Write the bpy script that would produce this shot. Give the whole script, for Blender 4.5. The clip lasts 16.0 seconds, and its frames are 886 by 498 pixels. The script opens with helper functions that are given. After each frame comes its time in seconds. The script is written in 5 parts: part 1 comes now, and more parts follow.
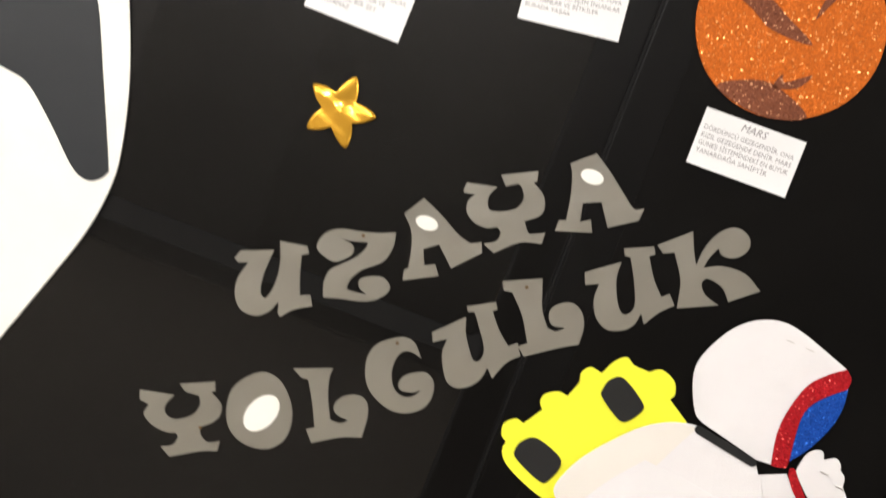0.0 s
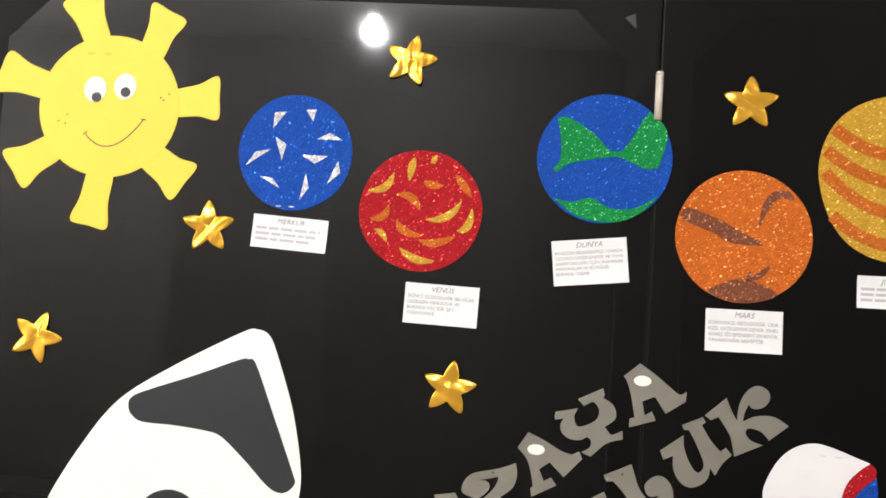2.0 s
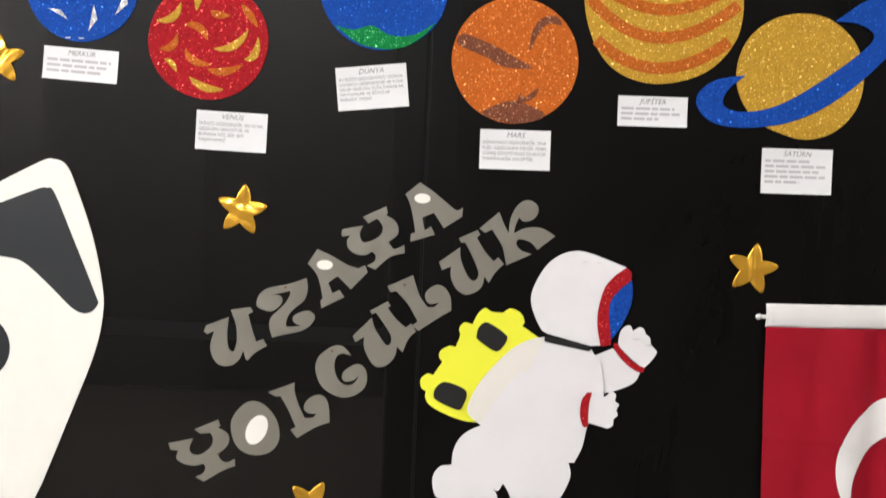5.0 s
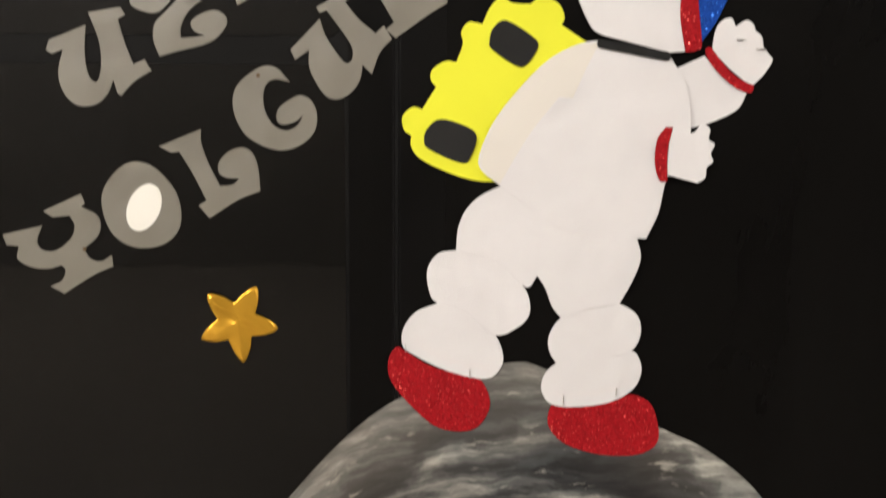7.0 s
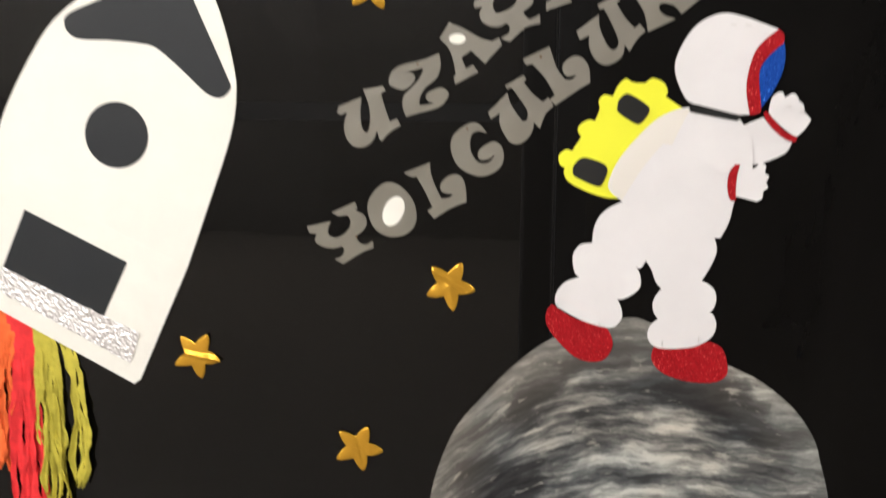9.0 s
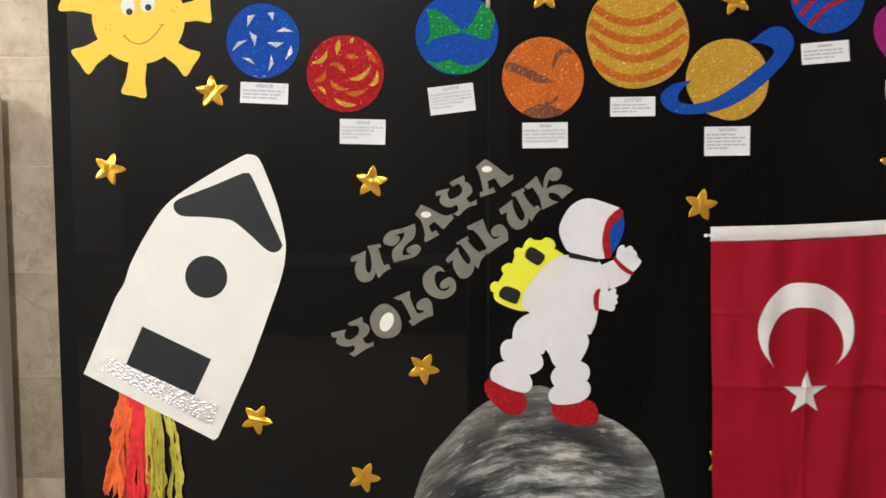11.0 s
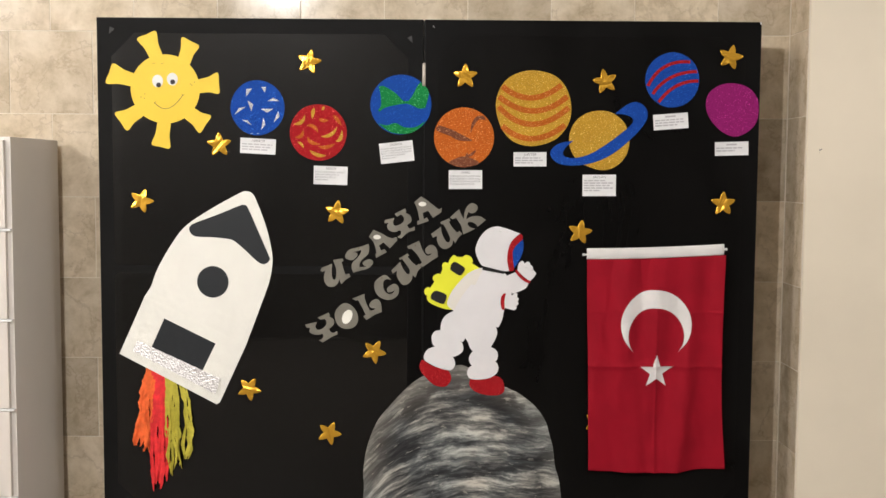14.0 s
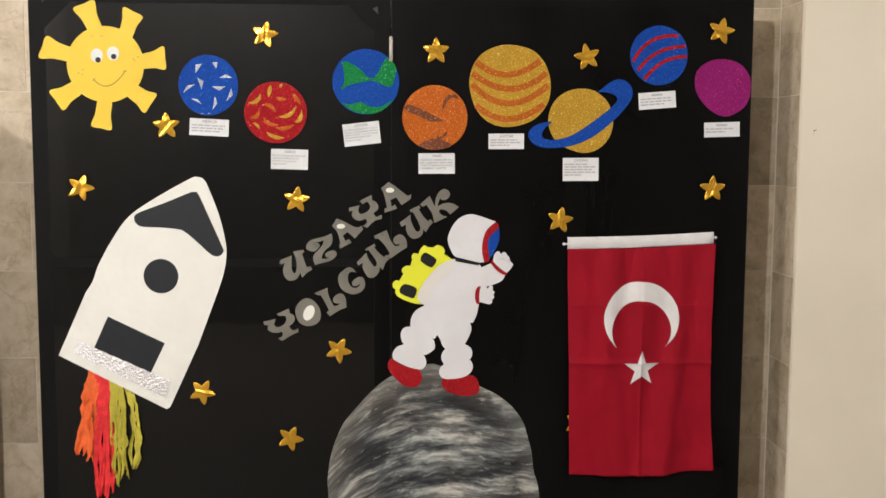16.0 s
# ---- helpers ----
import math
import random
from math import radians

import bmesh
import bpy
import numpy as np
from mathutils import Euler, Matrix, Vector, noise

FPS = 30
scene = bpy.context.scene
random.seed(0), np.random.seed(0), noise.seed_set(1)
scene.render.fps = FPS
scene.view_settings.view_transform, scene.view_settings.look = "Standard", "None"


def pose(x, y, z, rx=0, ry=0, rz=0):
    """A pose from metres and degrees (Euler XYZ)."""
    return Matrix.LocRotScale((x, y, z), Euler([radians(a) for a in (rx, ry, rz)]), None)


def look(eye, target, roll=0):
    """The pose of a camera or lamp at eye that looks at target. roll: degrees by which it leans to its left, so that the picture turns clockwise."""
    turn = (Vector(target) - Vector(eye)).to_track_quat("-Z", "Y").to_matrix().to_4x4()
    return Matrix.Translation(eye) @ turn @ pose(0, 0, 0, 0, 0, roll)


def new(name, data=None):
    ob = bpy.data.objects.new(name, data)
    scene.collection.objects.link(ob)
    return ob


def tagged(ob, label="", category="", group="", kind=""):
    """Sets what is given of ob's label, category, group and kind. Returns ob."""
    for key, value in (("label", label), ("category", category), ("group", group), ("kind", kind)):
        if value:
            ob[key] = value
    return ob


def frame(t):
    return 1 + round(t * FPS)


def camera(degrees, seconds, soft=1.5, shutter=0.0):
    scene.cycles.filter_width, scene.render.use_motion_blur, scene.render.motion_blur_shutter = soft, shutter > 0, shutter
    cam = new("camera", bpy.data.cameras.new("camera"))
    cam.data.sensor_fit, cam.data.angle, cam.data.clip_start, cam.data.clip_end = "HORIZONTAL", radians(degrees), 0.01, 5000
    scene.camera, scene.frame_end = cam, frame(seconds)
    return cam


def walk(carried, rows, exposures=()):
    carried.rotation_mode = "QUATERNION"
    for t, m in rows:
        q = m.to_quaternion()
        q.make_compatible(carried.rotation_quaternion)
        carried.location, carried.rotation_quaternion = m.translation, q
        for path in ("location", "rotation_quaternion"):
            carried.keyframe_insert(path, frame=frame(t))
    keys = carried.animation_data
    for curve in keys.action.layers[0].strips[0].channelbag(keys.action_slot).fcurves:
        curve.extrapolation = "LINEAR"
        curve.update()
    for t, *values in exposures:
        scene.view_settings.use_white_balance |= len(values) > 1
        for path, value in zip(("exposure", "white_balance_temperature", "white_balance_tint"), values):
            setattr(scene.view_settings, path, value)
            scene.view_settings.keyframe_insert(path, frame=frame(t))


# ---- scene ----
cam = camera(46.0, 16.0, 1.5, 0.4)
PATH = [
    (0, (-0.082, -1.256, 1.301), (-0.202, 0.733, 1.126), 20.8),
    (0.5, (-0.113, -1.361, 1.383), (-0.298, 0.622, 1.207), 16.2),
    (1, (-0.184, -1.535, 1.376), (-0.372, 0.456, 1.351), 10.7),
    (1.5, (-0.192, -1.653, 1.389), (-0.427, 0.33, 1.493), 6.2),
    (2, (-0.198, -1.723, 1.394), (-0.384, 0.262, 1.551), 3.7),
    (2.5, (-0.155, -1.755, 1.356), (-0.242, 0.232, 1.565), 3.5),
    (3, (-0.11, -1.795, 1.36), (-0.056, 0.193, 1.574), 3.8),
    (3.2, (-0.101, -1.822, 1.362), (0.006, 0.164, 1.571), 3.7),
    (5.5, (0.033, -1.802, 1.296), (0.014, 0.191, 1.132), 2.1),
    (6, (-0.007, -1.572, 1.22), (0.016, 0.417, 1.016), 1.1),
    (6.5, (-0.02, -1.274, 1.155), (0.045, 0.711, 0.922), 0.3),
    (7, (-0.028, -1.157, 1.044), (0.076, 0.818, 0.751), 0.4),
    (7.5, (-0.008, -1.22, 1.027), (0.08, 0.73, 0.591), 0.4),
    (8, (0.003, -1.406, 1.023), (0.056, 0.54, 0.561), 0.8),
    (8.5, (0.001, -1.62, 1.094), (-0.079, 0.323, 0.626), 0.6),
    (9, (-0.025, -1.78, 1.174), (-0.228, 0.178, 0.822), 0.3),
    (9.5, (-0.055, -2.023, 1.242), (-0.241, -0.045, 1.008), 0.5),
    (12, (-0.11, -3.222, 1.419), (-0.028, -1.231, 1.249), -0.3),
    (12.5, (-0.114, -3.366, 1.447), (-0.004, -1.378, 1.259), -0.0),
    (13, (-0.038, -3.571, 1.461), (0.038, -1.581, 1.277), -0.2),
    (13.5, (0.022, -3.723, 1.452), (0.04, -1.729, 1.294), -0.1),
    (14, (0.043, -3.812, 1.45), (0.049, -1.817, 1.304), 0.4),
    (14.5, (0.048, -3.869, 1.473), (0.065, -1.877, 1.293), 0.7),
    (15, (0.062, -3.859, 1.497), (0.081, -1.87, 1.292), 0.7),
    (15.5, (0.048, -3.73, 1.501), (0.096, -1.743, 1.277), 0.6),
    (16, (-0.005, -3.516, 1.483), (0.087, -1.527, 1.287), 0.3),
]
EXPOSURES = [(0, 0.22, 6500, 10), (1.5, 0.19, 6400, 10), (3.2, 0.03, 6200, 10), (5.5, -0.03, 6200, 10), (6, -0.18, 6250, 10), (6.5, -0.11, 6500, 10), (7, -0.06, 6700, 10), (8, 0.04, 6700, 10), (9, 0.05, 6400, 10), (9.7, -0.33, 6400, 10), (12, -0.20, 6250, 10), (14, -0.21, 6450, 10), (16, -0.27, 6450, 10)]
walk(cam, [(t, look(eye, target, roll)) for t, eye, target, roll in PATH], EXPOSURES)


# ---- world and light ----
world = bpy.data.worlds.new("world")
scene.world = world
world.use_nodes = True
world.node_tree.nodes["Background"].inputs[0].default_value = (0.9, 0.95, 1.0, 1)
world.node_tree.nodes["Background"].inputs[1].default_value = 0.02

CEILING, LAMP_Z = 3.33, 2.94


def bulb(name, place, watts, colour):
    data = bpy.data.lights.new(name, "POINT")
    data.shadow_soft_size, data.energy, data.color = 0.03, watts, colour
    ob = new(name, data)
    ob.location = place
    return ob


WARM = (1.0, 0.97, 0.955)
# first lamp follows its glint on the film; the other two are added fills
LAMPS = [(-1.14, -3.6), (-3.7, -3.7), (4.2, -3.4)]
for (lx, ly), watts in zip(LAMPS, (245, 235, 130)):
    bulb("key_fill_light", (lx, ly, LAMP_Z), watts, WARM)


# ---- materials ----
def material(name, colour, rough=0.6, metal=0.0, spec=0.5):
    m = bpy.data.materials.new(name)
    m.use_nodes = True
    n = m.node_tree.nodes["Principled BSDF"]
    n.inputs["Base Color"].default_value = (*colour, 1)
    n.inputs["Roughness"].default_value = rough
    n.inputs["Metallic"].default_value = metal
    n.inputs["Specular IOR Level"].default_value = spec
    return m


class Nodes:
    """Short names for the nodes of one material."""

    def __init__(self, m):
        self.tree = m.node_tree
        self.bsdf = self.tree.nodes["Principled BSDF"]
        self.coord = self.add("ShaderNodeTexCoord")

    def add(self, kind, **values):
        n = self.tree.nodes.new(kind)
        for key, value in values.items():
            n.inputs[key.replace("_", " ")].default_value = value
        return n

    def link(self, a, b):
        self.tree.links.new(a, b)

    def scaled(self, scale, turn=(0, 0, 0), offset=(0, 0, 0)):
        n = self.add("ShaderNodeMapping", Scale=scale, Rotation=turn, Location=offset)
        self.link(self.coord.outputs["Object"], n.inputs["Vector"])
        return n.outputs["Vector"]

    def noise(self, scale, detail=4.0, rough=0.55, vector=None, distortion=0.0):
        n = self.add("ShaderNodeTexNoise", Scale=scale, Detail=detail, Roughness=rough, Distortion=distortion)
        self.link(vector or self.coord.outputs["Object"], n.inputs["Vector"])
        return n.outputs["Fac"]

    def ramp(self, fac, stops):
        n = self.tree.nodes.new("ShaderNodeValToRGB")
        e = n.color_ramp.elements
        while len(e) < len(stops):
            e.new(0.5)
        for k, (p, c) in enumerate(stops):
            e[k].position, e[k].color = p, (*c, 1) if len(c) == 3 else c
        self.link(fac, n.inputs["Fac"])
        return n.outputs["Color"]

    def mix(self, fac, a, b, blend="MIX"):
        n = self.tree.nodes.new("ShaderNodeMix")
        n.data_type, n.blend_type = "RGBA", blend
        for k, v in ((0, fac), (6, a), (7, b)):
            if isinstance(v, (int, float)):
                n.inputs[k].default_value = v
            elif isinstance(v, tuple):
                n.inputs[k].default_value = (*v, 1)
            else:
                self.link(v, n.inputs[k])
        return n.outputs[2]

    def bump(self, height, strength=0.2, distance=0.001):
        n = self.add("ShaderNodeBump", Strength=strength, Distance=distance)
        self.link(height, n.inputs["Height"])
        self.link(n.outputs["Normal"], self.bsdf.inputs["Normal"])

    def colour(self, socket):
        self.link(socket, self.bsdf.inputs["Base Color"])

    def rough(self, fac, low, high):
        n = self.add("ShaderNodeMapRange")
        n.inputs["To Min"].default_value, n.inputs["To Max"].default_value = low, high
        self.link(fac, n.inputs["Value"])
        self.link(n.outputs["Result"], self.bsdf.inputs["Roughness"])


def shade(c, k):
    return tuple(min(1.0, v * k) for v in c)


def card(name, colour, rough=0.6, grain=0.04, spec=0.3, ripple=0.25):
    """Cut card or paper: faint mottling, fibre and slow ripples."""
    m = material(name, colour, rough, 0, spec)
    n = Nodes(m)
    blot = n.noise(6.0, 3)
    n.colour(n.ramp(blot, [(0.25, shade(colour, 1 - grain)), (0.75, shade(colour, 1 + grain))]))
    fine, slow = n.noise(900.0, 2), n.noise(14.0, 2)
    add = n.add("ShaderNodeMath")
    add.operation = "MULTIPLY_ADD"
    n.link(slow, add.inputs[0])
    add.inputs[1].default_value = 12.0
    n.link(fine, add.inputs[2])
    n.bump(add.outputs[0], ripple, 0.0006)
    return m


def glitter(name, colour, flake, share=0.9):
    """Glitter foam: fine tinted grains, and scattered bright flakes that each face their own way."""
    colour = shade(colour, 0.87)
    m = material(name, colour, 0.6, 0, 0.15)
    n = Nodes(m)
    v = n.tree.nodes.new("ShaderNodeTexVoronoi")
    v.inputs["Scale"].default_value = 640.0
    n.link(n.coord.outputs["Object"], v.inputs["Vector"])
    sep = n.tree.nodes.new("ShaderNodeSeparateColor")
    n.link(v.outputs["Color"], sep.inputs[0])
    base = n.ramp(sep.outputs[0], [(0.0, shade(colour, 0.62)), (0.6, colour), (1.0, shade(colour, 1.35))])
    far = n.noise(9.0, 2)
    base = n.mix(0.35, base, n.ramp(far, [(0.3, shade(colour, 0.8)), (0.7, shade(colour, 1.2))]))
    big = n.tree.nodes.new("ShaderNodeTexVoronoi")
    big.inputs["Scale"].default_value = 380.0
    n.link(n.coord.outputs["Object"], big.inputs["Vector"])
    sep2 = n.tree.nodes.new("ShaderNodeSeparateColor")
    n.link(big.outputs["Color"], sep2.inputs[0])
    patch = n.ramp(sep2.outputs[0], [(0.0, shade(colour, 0.72)), (1.0, shade(colour, 1.25))])
    base = n.mix(0.45, base, patch)
    few = n.add("ShaderNodeMath")
    few.operation = "GREATER_THAN"
    n.link(sep2.outputs[1], few.inputs[0])
    few.inputs[1].default_value = 0.82 + 0.18 * share
    many = n.add("ShaderNodeMath")
    many.operation = "GREATER_THAN"
    n.link(sep.outputs[1], many.inputs[0])
    many.inputs[1].default_value = share
    bright = n.add("ShaderNodeMath")
    bright.operation = "MAXIMUM"
    n.link(few.outputs[0], bright.inputs[0])
    n.link(many.outputs[0], bright.inputs[1])
    n.colour(n.mix(bright.outputs[0], base, flake))
    n.link(bright.outputs[0], n.bsdf.inputs["Metallic"])
    n.rough(bright.outputs[0], 0.65, 0.38)
    geo = n.tree.nodes.new("ShaderNodeNewGeometry")
    off = n.add("ShaderNodeVectorMath")
    off.operation = "MULTIPLY_ADD"
    n.link(v.outputs["Color"], off.inputs[0])
    off.inputs[1].default_value, off.inputs[2].default_value = (0.6, 0.6, 0.6), (-0.3, -0.3, -0.3)
    tot = n.add("ShaderNodeVectorMath")
    tot.operation = "ADD"
    n.link(geo.outputs["Normal"], tot.inputs[0])
    n.link(off.outputs[0], tot.inputs[1])
    nor = n.add("ShaderNodeVectorMath")
    nor.operation = "NORMALIZE"
    n.link(tot.outputs[0], nor.inputs[0])
    n.link(nor.outputs[0], n.bsdf.inputs["Normal"])
    return m


def foil(name, colour, crease, scale, metal, low=0.16, high=0.42):
    m = material(name, colour, 0.2, metal)
    n = Nodes(m)
    n.rough(n.noise(30.0, 3), low, high)
    v = n.tree.nodes.new("ShaderNodeTexVoronoi")
    v.inputs["Scale"].default_value = scale
    n.link(n.coord.outputs["Object"], v.inputs["Vector"])
    n.bump(v.outputs["Distance"], crease, 0.004)
    return m


def painted_moon():
    """Poster paint dragged in short strokes: black, blue-grey, grey and cream."""
    m = material("moon_paint", (0.3, 0.3, 0.3), 0.45, 0, 0.4)
    n = Nodes(m)
    bend = n.noise(2.2, 2)
    warp = n.add("ShaderNodeVectorMath")
    warp.operation = "MULTIPLY_ADD"
    com = n.tree.nodes.new("ShaderNodeCombineXYZ")
    n.link(bend, com.inputs[2])
    n.link(com.outputs[0], warp.inputs[0])
    warp.inputs[1].default_value = (0, 0, 0.08)
    n.link(n.coord.outputs["Object"], warp.inputs[2])
    arch = n.tree.nodes.new("ShaderNodeSeparateXYZ")
    n.link(warp.outputs[0], arch.inputs[0])
    sq = n.add("ShaderNodeMath")
    sq.operation = "MULTIPLY"
    n.link(arch.outputs[0], sq.inputs[0])
    n.link(arch.outputs[0], sq.inputs[1])
    up = n.add("ShaderNodeMath")
    up.operation = "MULTIPLY_ADD"
    n.link(sq.outputs[0], up.inputs[0])
    lean = n.add("ShaderNodeMath")
    lean.operation = "MULTIPLY_ADD"
    n.link(arch.outputs[0], lean.inputs[0])
    lean.inputs[1].default_value, lean.inputs[2].default_value = -1.5, 0.7
    n.link(lean.outputs[0], up.inputs[1])
    n.link(arch.outputs[2], up.inputs[2])
    path = n.tree.nodes.new("ShaderNodeCombineXYZ")
    n.link(arch.outputs[0], path.inputs[0])
    n.link(up.outputs[0], path.inputs[2])

    shake = n.add("ShaderNodeTexNoise", Scale=9.0, Detail=5.0, Roughness=0.6)
    n.link(path.outputs[0], shake.inputs["Vector"])
    loose = n.add("ShaderNodeVectorMath")
    loose.operation = "MULTIPLY_ADD"
    n.link(shake.outputs["Color"], loose.inputs[0])
    loose.inputs[1].default_value = (0.085, 0.0, 0.034)
    n.link(path.outputs[0], loose.inputs[2])

    def strokes(sx, sz, off, detail=5.0, twist=0.35):
        mp = n.add("ShaderNodeMapping", Scale=(sx, 1, sz), Location=off)
        n.link(loose.outputs[0], mp.inputs["Vector"])
        return n.noise(1.0, detail, 0.62, mp.outputs["Vector"], twist)

    def added(a, b, ka, kb):
        x = n.add("ShaderNodeMath")
        x.operation = "MULTIPLY"
        n.link(a, x.inputs[0])
        x.inputs[1].default_value = ka
        y = n.add("ShaderNodeMath")
        y.operation = "MULTIPLY_ADD"
        n.link(b, y.inputs[0])
        y.inputs[1].default_value = kb
        n.link(x.outputs[0], y.inputs[2])
        return y.outputs[0]

    broad = strokes(5.0, 22.0, (3, 0, 1), 6.0, 0.15)
    brush = strokes(9.5, 62.0, (1, 0, 9), 6.0, 0.15)
    hair = strokes(30.0, 140.0, (0, 0, 5), 5.0, 0.3)
    mass = added(broad, brush, 0.5, 0.5)
    mass = added(mass, hair, 0.87, 0.13)
    # where the brush went dark and where it was loaded with white: centre, reach, slope in degrees, weight
    ragged = n.add("ShaderNodeVectorMath")
    ragged.operation = "MULTIPLY_ADD"
    n.link(shake.outputs["Color"], ragged.inputs[0])
    ragged.inputs[1].default_value, spread = (0.16, 0.0, 0.07), n.add("ShaderNodeVectorMath")
    spread.operation = "SUBTRACT"
    n.link(n.coord.outputs["Object"], spread.inputs[0])
    spread.inputs[1].default_value = (0.08, 0.0, 0.035)
    n.link(spread.outputs[0], ragged.inputs[2])
    dark = ((-8, 16, 8, 3, 22), (6, 11, 12, 3.2, -4), (19, 5, 14, 4, -14), (-19, 8, 10, 4, 48), (-24, -8, 9, 7, 55), (26, -12, 11, 3, -4), (3, -17, 26, 2.2, 2))
    light = ((20, 10, 10, 3, -38), (5, 5, 9, 2.4, 4), (-25, -1, 5, 1.6, 62), (-8, -4, 13, 2.6, 16), (9, -3, 14, 2.4, -3), (2, -9, 16, 2.2, 3), (-9, -14, 13, 1.8, 8), (6, -22, 26, 2.4, 2), (32, -20, 7, 4, -15))
    for groups, weight in ((dark, -0.098), (light, 0.066)):
        for gx, gz, reach_x, reach_z, slope in groups:
            spot = n.add("ShaderNodeMapping", Location=(gx / 100, 0, gz / 100), Rotation=(0, -math.radians(slope), 0), Scale=(reach_x / 100, 1, reach_z / 100))
            spot.vector_type = "TEXTURE"
            n.link(ragged.outputs[0], spot.inputs["Vector"])
            far = n.add("ShaderNodeVectorMath")
            far.operation = "DOT_PRODUCT"
            n.link(spot.outputs["Vector"], far.inputs[0])
            n.link(spot.outputs["Vector"], far.inputs[1])
            near = n.add("ShaderNodeMath")
            near.operation, near.use_clamp = "SUBTRACT", True
            near.inputs[0].default_value = 1.0
            n.link(far.outputs["Value"], near.inputs[1])
            mass = added(mass, near.outputs[0], 1.0, weight)
    tone = n.ramp(mass, [(0.36, (0.013, 0.013, 0.015)), (0.445, (0.040, 0.041, 0.044)), (0.50, (0.11, 0.114, 0.115)), (0.55, (0.25, 0.25, 0.238)), (0.63, (0.60, 0.59, 0.55))])
    # short loaded-brush dabs of cream and slate
    dab = strokes(17.0, 62.0, (5, 0, 2), 4.0, 0.1)
    tone = n.mix(n.ramp(dab, [(0.60, (0, 0, 0)), (0.68, (0.7, 0.7, 0.7))]), tone, (0.50, 0.485, 0.44))
    slate = strokes(6.0, 30.0, (8, 0, 7), 4.0, 0.3)
    tone = n.mix(n.ramp(slate, [(0.57, (0, 0, 0)), (0.68, (0.6, 0.6, 0.6))]), tone, (0.075, 0.085, 0.092))
    reach = n.add("ShaderNodeVectorMath")
    reach.operation = "LENGTH"
    n.link(n.scaled((1.0, 0.0, 0.92), (0, 0, 0), (0, 0, 0.19)), reach.inputs[0])
    rim = n.ramp(reach.outputs["Value"], [(0.28, (0, 0, 0)), (0.40, (0.32, 0.32, 0.32))])
    tone = n.mix(rim, tone, (0.33, 0.305, 0.265))
    grit = n.noise(240.0, 3)
    tone = n.mix(n.ramp(grit, [(0.72, (0, 0, 0)), (0.78, (0.5, 0.5, 0.5))]), tone, (0.02, 0.02, 0.02))
    tint = n.ramp(n.noise(5.0, 2), [(0.42, (1.0, 0.97, 0.91)), (0.6, (0.93, 0.97, 0.965))])
    n.colour(n.mix(1.0, tone, tint, "MULTIPLY"))
    n.rough(hair, 0.3, 0.6)
    n.bump(hair, 0.3, 0.001)
    return m


def stone_tile():
    """Cream-brown travertine: clouds, veins and pits, each tile of its own tone."""
    m = material("travertine", (0.5, 0.4, 0.3), 0.3, 0, 0.5)
    n = Nodes(m)
    info = n.tree.nodes.new("ShaderNodeObjectInfo")
    shift = n.add("ShaderNodeVectorMath")
    shift.operation = "MULTIPLY_ADD"
    n.link(info.outputs["Random"], shift.inputs[0])
    shift.inputs[1].default_value = (17.0, 29.0, 11.0)
    n.link(n.coord.outputs["Object"], shift.inputs[2])
    cloud = n.noise(9.0, 8, 0.68, shift.outputs[0], 0.25)
    base = n.ramp(cloud, [(0.30, (0.44, 0.36, 0.25)), (0.45, (0.60, 0.51, 0.375)), (0.58, (0.70, 0.61, 0.475)), (0.74, (0.78, 0.70, 0.575))])
    vein = n.noise(3.2, 7, 0.62, shift.outputs[0], 0.3)
    base = n.mix(n.ramp(vein, [(0.482, (0, 0, 0)), (0.5, (0.4, 0.4, 0.4)), (0.512, (0, 0, 0))]), base, (0.36, 0.275, 0.185))
    tone = n.ramp(info.outputs["Random"], [(0.0, (0.84, 0.82, 0.79)), (0.5, (1.0, 0.98, 0.95)), (1.0, (1.14, 1.12, 1.09))])
    base = n.mix(1.0, base, tone, "MULTIPLY")
    pit = n.noise(120.0, 3, 0.6, shift.outputs[0])
    base = n.mix(n.ramp(pit, [(0.66, (0, 0, 0)), (0.74, (0.3, 0.3, 0.3))]), base, (0.26, 0.19, 0.13))
    n.colour(base)
    n.rough(cloud, 0.10, 0.22)
    n.bump(pit, 0.06, 0.001)
    return m


def plaster(name, colour):
    m = material(name, colour, 0.55, 0, 0.3)
    n = Nodes(m)
    n.colour(n.ramp(n.noise(1.6, 4), [(0.3, shade(colour, 0.95)), (0.7, shade(colour, 1.04))]))
    n.bump(n.noise(160.0, 4), 0.12, 0.001)
    return m


def cloth(name, colour):
    m = material(name, colour, 0.75, 0, 0.15)
    n = Nodes(m)
    n.colour(n.ramp(n.noise(10.0, 3), [(0.3, shade(colour, 0.92)), (0.7, shade(colour, 1.06))]))
    w = n.add("ShaderNodeTexWave", Scale=420.0, Distortion=0.6)
    n.link(n.coord.outputs["Object"], w.inputs["Vector"])
    n.bump(w.outputs["Fac"], 0.1, 0.0005)
    return m


def tissue(name, colour):
    m = material(name, colour, 0.7, 0, 0.1)
    n = Nodes(m)
    n.colour(n.ramp(n.noise(35.0, 4), [(0.3, shade(colour, 0.75)), (0.7, shade(colour, 1.15))]))
    n.bsdf.inputs["Subsurface Weight"].default_value = 0.0
    n.bump(n.noise(120.0, 4), 0.5, 0.002)
    return m


